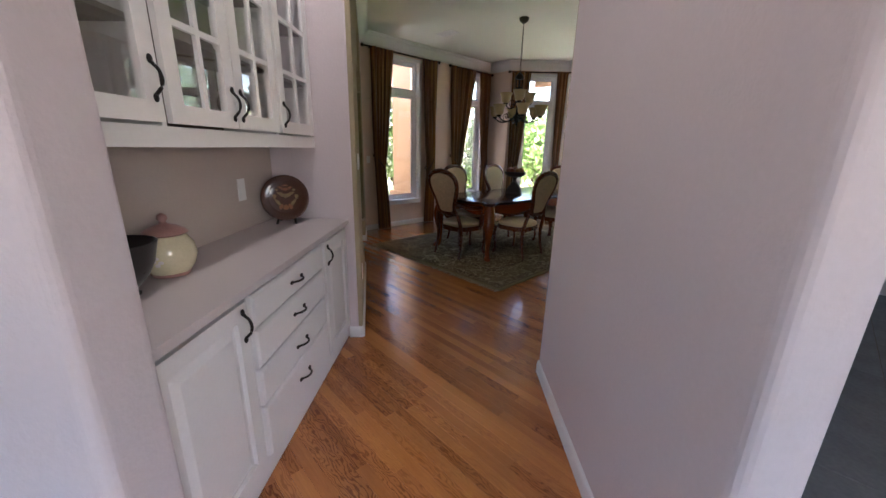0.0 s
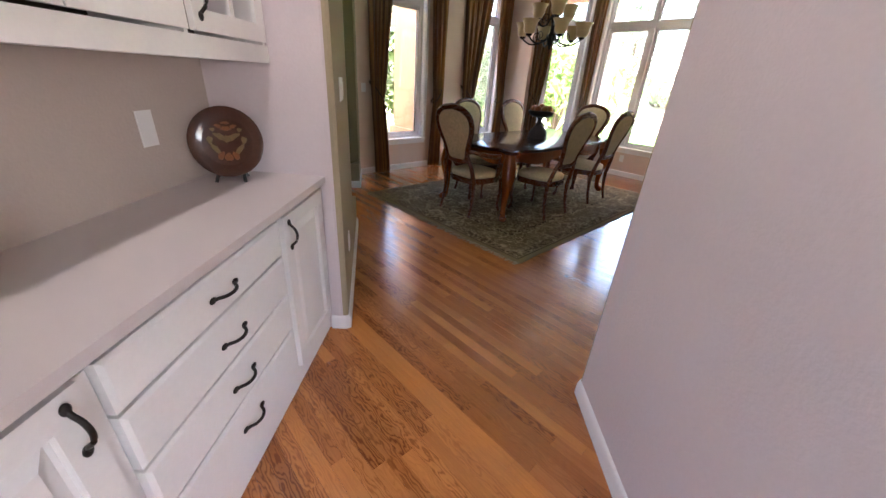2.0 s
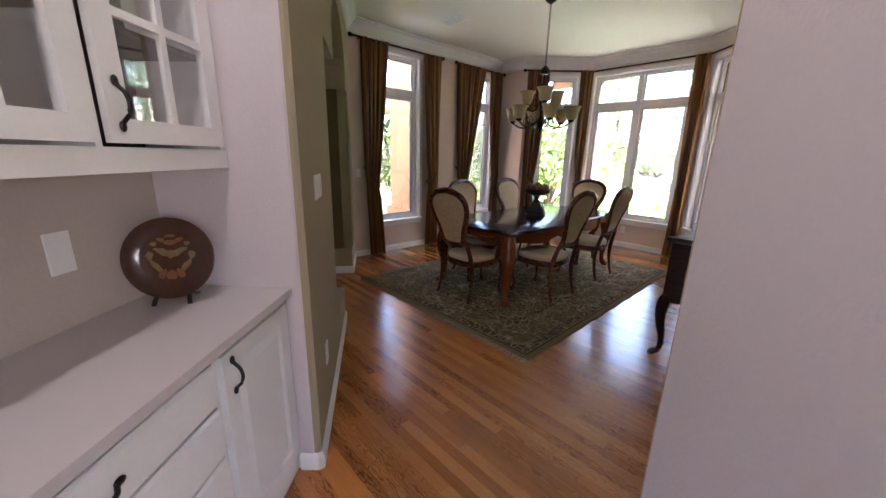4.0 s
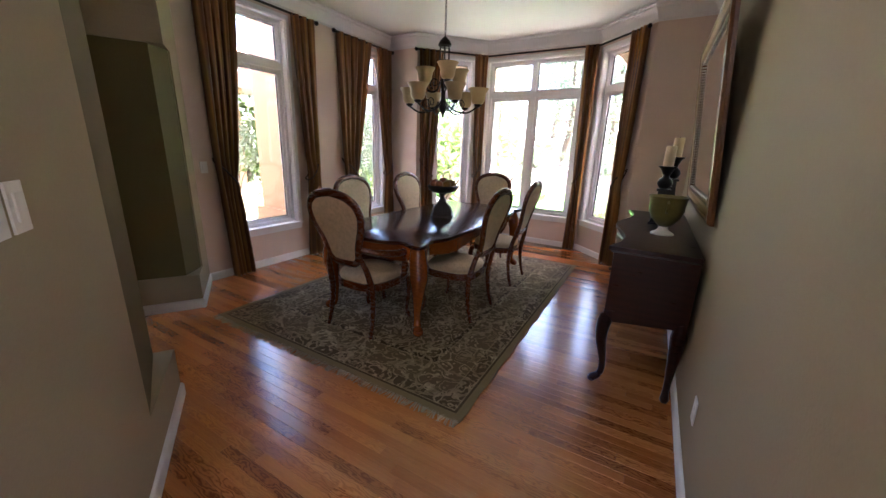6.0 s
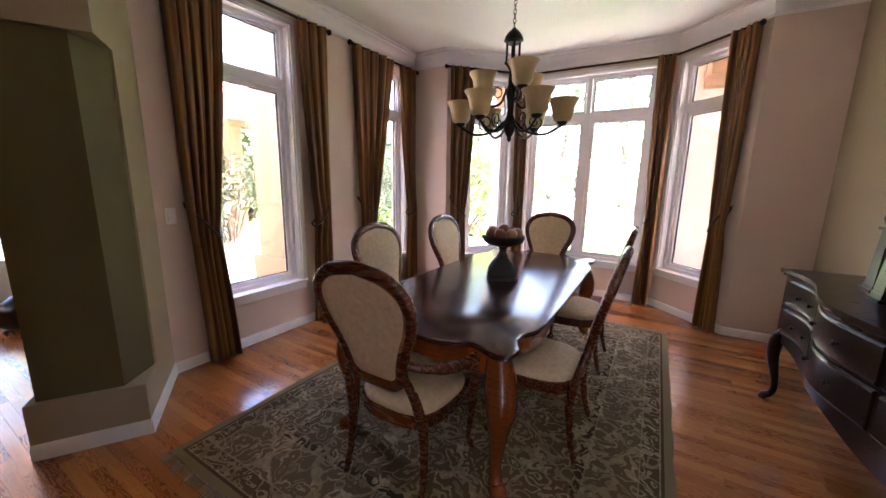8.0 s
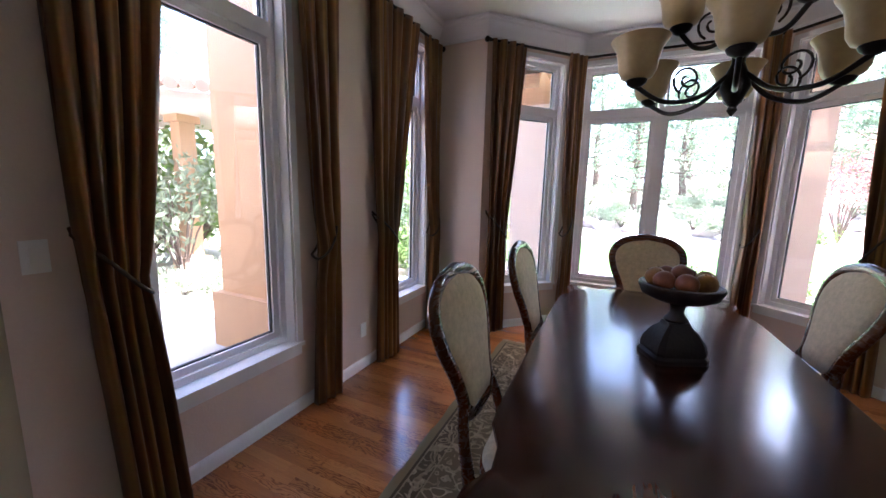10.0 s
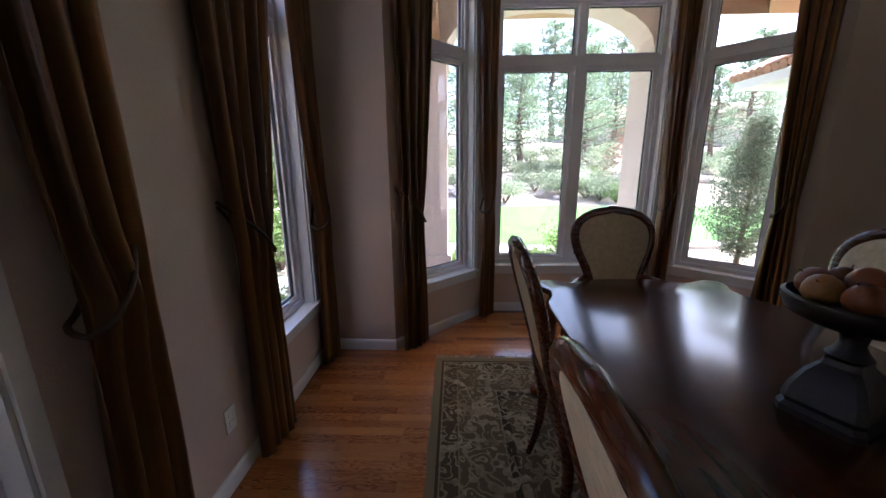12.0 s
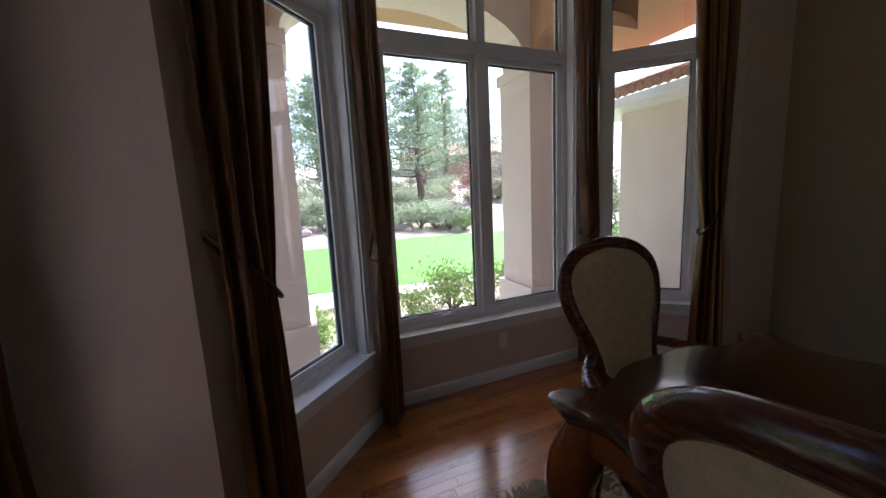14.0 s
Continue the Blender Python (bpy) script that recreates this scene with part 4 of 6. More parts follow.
M_POT = mat("cream_glazed_ceramic", (0.62, 0.55, 0.36), 0.22, var=0.08, scale=12, coat=0.6)
M_POTRIM = mat("rose_glaze", (0.38, 0.20, 0.17), 0.3, var=0.15, scale=20, coat=0.4)
M_FRUIT = mat("russet_fruit_skin", (0.17, 0.045, 0.012), 0.45, var=0.4, scale=18, rand=0.5)
M_FRUIT2 = mat("golden_fruit_skin", (0.25, 0.11, 0.025), 0.45, var=0.3, scale=18)
M_PLATEB = mat("brown_glazed_plate", (0.06, 0.022, 0.012), 0.2, var=0.3, scale=15, coat=0.6)
M_ORANGE = mat("painted_orange_motif", (0.20, 0.065, 0.015), 0.3, var=0.3, scale=40, coat=0.4)
M_OCHRE = mat("painted_ochre_motif", (0.20, 0.13, 0.045), 0.3, var=0.3, scale=40, coat=0.4)
M_BEAD = mat("tarnished_silver_leaf", (0.50, 0.48, 0.46), 0.3, metal=0.8, var=0.3, scale=30)
M_STEELEDGE = mat("polished_edge", (0.05, 0.018, 0.010), 0.12, var=0.2, scale=10, coat=1.0)

# ---- rug ----
RX, RY = (-4.33 - 1.96) / 2, (2.88 + 6.25) / 2
RHX, RHY = (4.33 - 1.96) / 2, (6.25 - 2.88) / 2
rug = thing("area_rug", "olive and brown oriental area rug with flowers and a fringe", "rug", pose(RX, RY, 0))
bm = bmesh.new()
nx, ny = 24, 34
grid = [[bm.verts.new(((-1 + 2 * i / nx) * RHX + 0.006 * math.sin(j * 1.7), (-1 + 2 * j / ny) * RHY + 0.008 * math.sin(i * 1.3), 0.011 + 0.0012 * noise.noise((i * 0.7, j * 0.7, 0)))) for j in range(ny + 1)] for i in range(nx + 1)]
for i in range(nx):
    for j in range(ny):
        bm.faces.new((grid[i][j], grid[i + 1][j], grid[i + 1][j + 1], grid[i][j + 1]))
ret = bmesh.ops.extrude_edge_only(bm, edges=[e for e in bm.edges if e.is_boundary])
for v in [g for g in ret["geom"] if isinstance(g, bmesh.types.BMVert)]:
    v.co.z = 0.0005
part("rug_field", bm, rug_cloth(RHX, RHY), rug)
for end in (-1, 1):
    bm = bmesh.new()
    rnd = random.Random(5 + end)
    k = int(2 * RHX / 0.0085)
    for i in range(k):
        x = -RHX + 2 * RHX * (i + rnd.random()) / k
        tuft = 0.018 * math.sin(i * 0.42 + 2 * math.sin(i * 0.07))
        w, ln = 0.0045, 0.035 + 0.025 * rnd.random()
        y0 = end * (RHY - 0.004)
        y1 = end * (RHY + ln)
        z = 0.006 + 0.004 * rnd.random()
        x1 = x + tuft + rnd.uniform(-0.008, 0.008)
        vs = [bm.verts.new(p) for p in ((x - w, y0, z), (x + w, y0, z), (x1 + w * 0.6, y1, 0.003), (x1 - w * 0.6, y1, 0.003), (x, y0, z + 0.004), (x1, y1, 0.006))]
        bm.faces.new((vs[0], vs[4], vs[5], vs[3]))
        bm.faces.new((vs[4], vs[1], vs[2], vs[5]))
        bm.faces.new((vs[0], vs[3], vs[2], vs[1]))
    tagged(part("fringe", bm, M_FRINGE, rug, "tan knotted fringe"), kind="stuff")

# ---- dining table ----
def table_outline(hx, hy, dip=0.068, n=26):
    """Serpentine plan: pointed round corners, hollows beside them, a bow along each side."""
    pts = []
    for side in range(4):
        for i in range(n):
            s = -1 + 2 * i / n
            h, o = (hy, hx) if side % 2 == 0 else (hx, hy)
            a = abs(s) * h
            e = h - a
            hollow = -dip * math.exp(-((e - 0.22) / 0.10) ** 2)
            corner = -0.026 * math.exp(-(e / 0.035) ** 2)
            bow = 0.012 * (1 - s * s)
            p = (o + hollow + corner + bow, s * h * (1 - 0.018 * abs(s) ** 8))
            for _ in range(side):
                p = (-p[1], p[0])
            pts.append(p)
    return pts


TM = pose(-3.175, 4.68, 0.012)
table = thing("dining_table", "polished dark cherry dining table with scalloped edges on cabriole legs", "table", TM)
HX, HY = 0.545, 1.185


def half(pts, lo):
    """Clip a plan to one half of the table's length."""
    out = []
    for i, p in enumerate(pts):
        q = pts[(i + 1) % len(pts)]
        ins = lambda r: (r[1] <= -0.0008) if lo else (r[1] >= 0.0008)
        cut = -0.0008 if lo else 0.0008
        if ins(p):
            out.append(p)
        if ins(p) != ins(q):
            t = (cut - p[1]) / (q[1] - p[1])
            out.append((p[0] + t * (q[0] - p[0]), cut))
    return out


for lo in (True, False):
    bm = bmesh.new()
    pl = half(table_outline(HX, HY), lo)
    rings = []
    for sc, z in ((0.975, 0.712), (0.985, 0.718), (0.982, 0.726), (0.997, 0.733), (1.0, 0.741), (0.996, 0.747), (0.985, 0.749)):
        rings.append([bm.verts.new((x - math.copysign((1 - sc) * 0.6, x) if abs(x) > 0.05 else x, y if abs(y) < 0.002 else y - math.copysign((1 - sc) * 0.6, y) * min(1, abs(y) * 2), z)) for x, y in pl])
    k = len(pl)
    for r, q in zip(rings, rings[1:]):
        for i in range(k):
            bm.faces.new((r[i], r[(i + 1) % k], q[(i + 1) % k], q[i]))
    bm.faces.new(rings[0][::-1])
    bm.faces.new(rings[-1])
    part("table_leaf", bm, M_TABLE, table, smooth=35)
bm = bmesh.new()
o, i_ = table_outline(HX - 0.06, HY - 0.06, 0.045), table_outline(HX - 0.085, HY - 0.085, 0.045)
k = len(o)
rows_ = []
for j in range(k):
    drop = 0.60 + 0.03 * math.cos(j * 2 * math.pi * 8 / k)
    rows_.append([bm.verts.new((*o[j], drop)), bm.verts.new((*o[j], 0.7115)), bm.verts.new((*i_[j], 0.7115)), bm.verts.new((*i_[j], drop))])
for j in range(k):
    a, c = rows_[j], rows_[(j + 1) % k]
    for q in range(4):
        bm.faces.new((a[q], c[q], c[(q + 1) % 4], a[(q + 1) % 4]))
part("apron", bm, M_LEG, table, smooth=40)
for sx in (-1, 1):
    for sy in (-1, 1):
        bm = bmesh.new()
        pts = curve([(sx * 0.435, sy * 1.075, 0.7), (sx * 0.455, sy * 1.095, 0.60), (sx * 0.475, sy * 1.115, 0.48), (sx * 0.465, sy * 1.105, 0.32), (sx * 0.455, sy * 1.10, 0.16), (sx * 0.465, sy * 1.11, 0.06), (sx * 0.49, sy * 1.135, 0.03), (sx * 0.495, sy * 1.14, 0.001)], 5)
        rad = []
        for p in pts:
            z = p.z
            rad.append(float(np.interp(z, [0, 0.02, 0.05, 0.10, 0.16, 0.30, 0.45, 0.56, 0.7], [0.034, 0.044, 0.038, 0.028, 0.030, 0.046, 0.072, 0.078, 0.058])))
        tube(bm, pts, rad, 16)
        part("leg", bm, M_LEG, table, "glossy cabriole leg", smooth=60)

# ---- chairs ----
def back_half(z):
    """Half width of the chair's back at a height."""
    return float(np.interp(z, [0.60, 0.612, 0.65, 0.71, 0.80, 0.90, 0.99, 1.06, 1.11, 1.145, 1.160, 1.165], [0.0, 0.10, 0.138, 0.148, 0.176, 0.220, 0.241, 0.230, 0.188, 0.118, 0.05, 0.0]))


def back_y(z):
    return -0.235 - 0.22 * max(0.0, z - 0.42) - 0.03 * max(0.0, z - 0.8)


def chair(arms):
    c = thing("dining_armchair" if arms else "dining_chair", "carved dark cherry dining armchair with cream damask spoon back and seat" if arms else "carved dark cherry dining chair with cream damask spoon back and seat", "chair", group="chairs round the dining table")
    # back frame
    side = curve([(back_half(z), z, 0) for z in (0.612, 0.65, 0.71, 0.80, 0.90, 0.99, 1.06, 1.11, 1.145)] + [(0, 1.165, 0)], 3)
    right = [(p.x, p.y) for p in side]
    loop = right + [(-x, z) for x, z in right[-2::-1]]
    bm = bmesh.new()
    pts = [(x, back_y(z), z) for x, z in loop] + [(x, back_y(0.603), 0.603) for x in (-0.05, 0.05)]
    pts.append(pts[0])
    tube(bm, pts, 0.031, 12, flat=0.72, cap=False, side=(0, 1, 0))
    part("back_frame", bm, M_CHERRY, c, smooth=60)
    # upholstered back: padded front, flatter rear
    for name, sgn, bulge in (("backrest", 1, 0.028), ("back_cover", -1, 0.014)):
        bm = bmesh.new()
        rings = []
        cz = 0.90
        m_ = len(loop)
        for f, d in ((0.97, 0.0), (0.9, 0.6), (0.75, 0.85), (0.5, 0.96), (0.2, 1.0)):
            rings.append([bm.verts.new((x * f, back_y(cz + (z - cz) * f) + sgn * (0.004 + bulge * d), cz + (z - cz) * f)) for x, z in loop])
        for r, q in zip(rings, rings[1:]):
            for i in range(m_):
                bm.faces.new((r[i], r[(i + 1) % m_], q[(i + 1) % m_], q[i]))
        bm.faces.new(rings[-1])
        part(name, bm, M_CLOTH, c, "cream damask padding", smooth=60)
    # seat
    out = []
    for w in range(40):
        a = 2 * math.pi * w / 40
        x, y = math.cos(a), math.sin(a)
        q = (abs(x) ** 3.2 + abs(y) ** 3.2) ** (-1 / 3.2)
        x, y = x * q, y * q
        out.append((x * (0.225 + 0.035 * (y + 1) / 2), y * 0.235 + 0.012 * (y > 0.7) * (1 - x * x)))
    bm = bmesh.new()
    prism(bm, out, 0.365, 0.425)
    part("seat_frame", bm, M_CHERRY, c, smooth=40, bevel=0.008)
    bm = bmesh.new()
    rings = []
    for f, z in ((0.94, 0.4255), (0.97, 0.45), (0.93, 0.475), (0.8, 0.489), (0.5, 0.497), (0.2, 0.499)):
        rings.append([bm.verts.new((x * f, y * f, z)) for x, y in out])
    for r, q in zip(rings, rings[1:]):
        for i in range(40):
            bm.faces.new((r[i], r[(i + 1) % 40], q[(i + 1) % 40], q[i]))
    bm.faces.new(rings[-1])
    bm.faces.new(rings[0][::-1])
    part("seat", bm, M_CLOTH, c, "cream damask seat cushion", smooth=60)
    for sx in (-1, 1):
        bm = bmesh.new()
        pts = curve([(sx * 0.155, back_y(0.66), 0.66), (sx * 0.195, back_y(0.56), 0.56), (sx * 0.212, -0.235, 0.42), (sx * 0.215, -0.225, 0.30), (sx * 0.222, -0.24, 0.14), (sx * 0.228, -0.275, 0.001)], 4)
        tube(bm, pts, [float(np.interp(p.z, [0, 0.15, 0.42, 0.66], [0.015, 0.018, 0.026, 0.02])) for p in pts], 8)
        part("leg", bm, M_CHERRY, c, smooth=60)
        bm = bmesh.new()
        pts = curve([(sx * 0.225, 0.205, 0.40), (sx * 0.24, 0.222, 0.33), (sx * 0.235, 0.215, 0.20), (sx * 0.225, 0.205, 0.08), (sx * 0.235, 0.222, 0.02), (sx * 0.238, 0.226, 0.001)], 4)
        tube(bm, pts, [float(np.interp(p.z, [0, 0.02, 0.08, 0.2, 0.33, 0.4], [0.016, 0.02, 0.014, 0.018, 0.03, 0.028])) for p in pts], 8)
        part("leg", bm, M_CHERRY, c, smooth=60)
        if arms:
            bm = bmesh.new()
            pts = curve([(sx * 0.165, back_y(0.76) + 0.005, 0.74), (sx * 0.265, -0.23, 0.715), (sx * 0.335, -0.08, 0.69), (sx * 0.345, 0.06, 0.685), (sx * 0.335, 0.12, 0.67), (sx * 0.328, 0.13, 0.645)], 5)
            tube(bm, pts, [0.021] * 6 + [0.027] * (len(pts) - 6), 10)
            part("armrest", bm, M_CHERRY, c, smooth=60)
            bm = bmesh.new()
            sp = curve([(sx * 0.338, 0.065, 0.68), (sx * 0.356, 0.0, 0.60), (sx * 0.332, 0.02, 0.50), (sx * 0.272, 0.08, 0.41), (sx * 0.25, 0.10, 0.385)], 5)
            tube(bm, sp, [0.020 + 0.010 * math.sin(math.pi * k / (len(sp) - 1)) for k in range(len(sp))], 10)
            part("arm_support", bm, M_CHERRY, c, smooth=60)
    return c


arm = chair(True)
arm.matrix_world = pose(-3.185, 3.565, 0.012, 0, 0, 0)
arm.scale = (1, 1, 0.972)
copy_thing(arm, pose(-3.165, 5.72, 0.012, 0, 0, 180))
plain = chair(False)
plain.matrix_world = pose(-2.70, 4.20, 0.012, 0, 0, 90)
plain.scale = (1, 1, 0.972)
copy_thing(plain, pose(-2.72, 5.24, 0.012, 0, 0, 91))
copy_thing(plain, pose(-3.595, 4.20, 0.012, 0, 0, -90))
copy_thing(plain, pose(-3.545, 5.10, 0.012, 0, 0, -91))

# ---- sideboard ----
sb = thing("sideboard", "dark mahogany serpentine sideboard with drawers on cabriole legs", "sideboard", pose(-0.945, 4.53, 0))
SBH, SBD = 0.83, 0.47


def serp(t, d):
    """Front depth of the sideboard at t from -1 to 1."""
    return d - 0.05 + 0.055 * math.cos(math.pi * t * 1.5) * (1 - 0.2 * abs(t)) + 0.02 * abs(t) ** 3


def serp_plan(h, d, n=32):
    return [(0.0, h), (-serp(1, d), h)] + [(-serp(1 - 2 * i / n, d), h * (1 - 2 * i / n)) for i in range(1, n)] + [(-serp(-1, d), -h), (0.0, -h)]


bm = bmesh.new()
prism(bm, serp_plan(SBH + 0.035, SBD + 0.03), 0.915, 0.94)
part("top", bm, M_DARKWOOD, sb, "polished serpentine top", bevel=0.005, smooth=40)
bm = bmesh.new()
prism(bm, serp_plan(SBH + 0.02, SBD + 0.015), 0.90, 0.9148)
part("top_moulding", bm, M_STEELEDGE, sb, bevel=0.003, smooth=40)
bm = bmesh.new()
pl = serp_plan(SBH, SBD)
lo = [bm.verts.new((x, y, 0.40 + 0.045 * math.cos(y * 7.5) + (0.05 if x == 0.0 else 0))) for x, y in pl]
hi = [bm.verts.new((x, y, 0.8998)) for x, y in pl]
for i in range(len(pl)):
    j = (i + 1) % len(pl)
    bm.faces.new((lo[i], lo[j], hi[j], hi[i]))
bm.faces.new(hi)
bm.faces.new(lo[::-1])
part("body", bm, M_DARKWOOD, sb, smooth=40)
for t0, t1 in ((-0.93, -0.45), (-0.41, 0.41), (0.45, 0.93)):
    for z0, z1 in ((0.70, 0.875), (0.50, 0.68)):
        bm = bmesh.new()
        n_ = 10
        f = []
        for i in range(n_ + 1):
            t = t0 + (t1 - t0) * i / n_
            x, y = -serp(t, SBD), t * SBH
            f.append([bm.verts.new((x - o_, y, z)) for o_, z in ((-0.004, z0), (0.010, z0), (0.016, z0 + 0.012), (0.012, z0 + 0.02), (0.012, z1 - 0.02), (0.016, z1 - 0.012), (0.010, z1), (-0.004, z1))])
        for a, c in zip(f, f[1:]):
            for q in range(7):
                bm.faces.new((a[q], a[q + 1], c[q + 1], c[q]))
        bm.faces.new(f[0])
        bm.faces.new(f[-1][::-1])
        dr = part("drawer", bm, M_DARKWOOD, sb, smooth=50)
        for tk in ((t0 * 0.7 + t1 * 0.3), (t0 * 0.3 + t1 * 0.7)):
            bm = bmesh.new()
            lathe(bm, [(0.004, 0), (0.005, 0.012), (0.013, 0.018), (0.012, 0.026), (0.003, 0.03)], 10, pose(-serp(tk, SBD) - 0.010, tk * SBH, (z0 + z1) / 2, 0, -90, 0))
            part("knob", bm, M_IRON, dr, smooth=50)
for sy in (-1, 1):
    for x, fx in ((-0.40, -1), (-0.03, 0)):
        bm = bmesh.new()
        y = sy * (SBH - 0.03)
        pts = curve([(x, y, 0.52), (x + fx * 0.03, y + sy * 0.015, 0.44), (x + fx * 0.035, y + sy * 0.015, 0.32), (x + fx * 0.005, y, 0.15), (x + fx * 0.01, y, 0.06), (x + fx * 0.05, y + sy * 0.012, 0.02), (x + fx * 0.055, y + sy * 0.012, 0.001)], 5)
        tube(bm, pts, [float(np.interp(p.z, [0, 0.02, 0.06, 0.15, 0.32, 0.44, 0.52], [0.02, 0.026, 0.02, 0.02, 0.034, 0.042, 0.035])) for p in pts], 10)
        part("leg", bm, M_DARKWOOD, sb, smooth=60)

# ---- mirror leaning from the wall ----
mir = thing("wall_mirror", "large wall mirror in an antique gold and wood frame", "mirror", pose(-0.923, 4.57, 1.10, 0, -5.5, 0))
def frame_loop(bm, hy, h, prof):
    """A mitred picture frame; prof is (in from the outer edge, out from the wall)."""
    rings = []
    for d, o in prof:
        rings.append([bm.verts.new((-o, sy * (hy - d), z)) for sy, z in ((-1, d), (1, d), (1, h - d), (-1, h - d))])
    for r, q in zip(rings, rings[1:]):
        for i in range(4):
            bm.faces.new((r[i], r[(i + 1) % 4], q[(i + 1) % 4], q[i]))
bm = bmesh.new()
frame_loop(bm, 0.78, 1.22, [(0.0, 0.002), (0.0, 0.02), (0.012, 0.036), (0.03, 0.04), (0.042, 0.034)])
part("frame", bm, M_FRAMEWOOD, mir, smooth=30)
bm = bmesh.new()
frame_loop(bm, 0.78, 1.22, [(0.042, 0.02), (0.042, 0.034), (0.06, 0.037), (0.085, 0.03), (0.092, 0.026), (0.092, 0.012)])
part("gilt_band", bm, M_GOLD, mir, "antique gold leaf band", smooth=30)
bm = bmesh.new()
frame_loop(bm, 0.78, 1.22, [(0.092, 0.012), (0.092, 0.026), (0.10, 0.034), (0.115, 0.03), (0.118, 0.012)])
part("inner_frame", bm, M_FRAMEWOOD, mir, smooth=30)
bm = bmesh.new()
for sy, z0, n_, vert in ((-1, 0, 46, True), (1, 0, 46, True), (0, 0.125, 60, False), (0, 1.095, 60, False)):
    for i in range(n_):
        y, z = (sy * 0.655, 0.125 + 0.97 * i / n_) if vert else (-0.655 + 1.31 * i / n_, z0)
        r = bmesh.ops.create_icosphere(bm, subdivisions=1, radius=0.008, matrix=Matrix.Translation((-0.022, y, z)))
part("bead_trim", bm, M_BEAD, mir, "silvered bead trim", smooth=80)
part("mirror_glass", B((-0.014, -0.004, -0.67, 0.67, 0.11, 1.11)), M_MIRROR, mir, "silvered glass")

# ---- on the sideboard ----
def candlestick(x, y, h, ch):
    c = thing("candlestick", "black square tapered candlestick with a cream pillar candle", "candlestick", pose(x, y, 0.94), group="candlesticks on the sideboard")
    bm = bmesh.new()
    for a, b_, z0, z1 in ((0.066, 0.066, 0, 0.018), (0.056, 0.052, 0.018, 0.04), (0.050, 0.034, 0.04, h - 0.19), (0.047, 0.047, h - 0.19, h - 0.172)):
        vs = [bm.verts.new((sx * r, sy * r, z)) for r, z in ((a, z0), (b_, z1)) for sx, sy in ((-1, -1), (1, -1), (1, 1), (-1, 1))]
        for f in ((0, 3, 2, 1), (4, 5, 6, 7), (0, 1, 5, 4), (1, 2, 6, 5), (2, 3, 7, 6), (3, 0, 4, 7)):
            bm.faces.new([vs[i] for i in f])
    part("base", bm, M_BLACK, c, bevel=0.002)
    bm = bmesh.new()
    lathe(bm, [(0.026, h - 0.172), (0.044, h - 0.155), (0.054, h - 0.128), (0.046, h - 0.102), (0.028, h - 0.086), (0.024, h - 0.070), (0.032, h - 0.050), (0.046, h - 0.022), (0.062, h - 0.008), (0.064, h), (0.03, h)], 20)
    part("cup", bm, M_BLACK, c, smooth=50)
    bm = bmesh.new()
    lathe(bm, [(0.036, h), (0.037, h + ch * 0.5), (0.036, h + ch - 0.006), (0.032, h + ch), (0.02, h + ch - 0.006), (0.004, h + ch - 0.006)], 18)
    cd = part("candle", bm, M_CANDLE, c, "cream wax pillar candle", smooth=50)
    bm = bmesh.new()
    tube(bm, [(0, 0, h + ch - 0.007), (0.001, 0, h + ch + 0.008)], 0.0014, 5)
    part("wick", bm, M_BLACK, cd)


candlestick(-1.17, 4.70, 0.45, 0.15)
candlestick(-1.12, 4.93, 0.52, 0.15)
urn = thing("footed_vase", "green glazed footed vase with a white foot", "vase", pose(-1.14, 4.27, 0.94))
bm = bmesh.new()
lathe(bm, [(0.03, 0.055), (0.05, 0.07), (0.085, 0.11), (0.105, 0.16), (0.108, 0.21), (0.112, 0.245), (0.122, 0.262), (0.116, 0.262), (0.104, 0.24), (0.098, 0.16), (0.04, 0.08)], 28)
part("bowl", bm, M_URN, urn, smooth=50)
bm = bmesh.new()
lathe(bm, [(0.072, 0.0), (0.072, 0.008), (0.05, 0.02), (0.032, 0.035), (0.03, 0.055)], 24)
part("foot", bm, M_PLATE, urn, "white glazed foot", smooth=50)
for sx in (-1, 1):
    bm = bmesh.new()
    tube(bm, curve([(0, sx * 0.105, 0.16), (0, sx * 0.135, 0.18), (0, sx * 0.140, 0.215), (0, sx * 0.113, 0.235)], 4), 0.008, 7)
    part("ear", bm, M_URN, urn, smooth=50)

# ---- fruit stand on the table ----
fs = thing("fruit_stand", "dark carved wooden pedestal dish on the dining table", "fruit stand", pose(-3.15, 4.67, 0.761, 0, 0, 25))
bm = bmesh.new()
prof = [(0.115, 0.0), (0.115, 0.02), (0.105, 0.032), (0.108, 0.045), (0.10, 0.08), (0.075, 0.125), (0.05, 0.15), (0.045, 0.165)]
rings = [[bm.verts.new((r * cx, r * cy * 0.8, z)) for cx, cy in ((1, 0.8), (0.8, 1), (-0.8, 1), (-1, 0.8), (-1, -0.8), (-0.8, -1), (0.8, -1), (1, -0.8))] for r, z in prof]
for r, q in zip(rings, rings[1:]):
    for i in range(8):
        bm.faces.new((r[i], r[(i + 1) % 8], q[(i + 1) % 8], q[i]))
bm.faces.new(rings[0][::-1])
bm.faces.new(rings[-1])
part("base", bm, M_STAND, fs, smooth=25)
bm = bmesh.new()
lathe(bm, [(0.04, 0.165), (0.048, 0.175), (0.035, 0.19), (0.026, 0.21), (0.03, 0.235), (0.045, 0.25)], 18)
part("stem", bm, M_STAND, fs, smooth=50)
bm = bmesh.new()
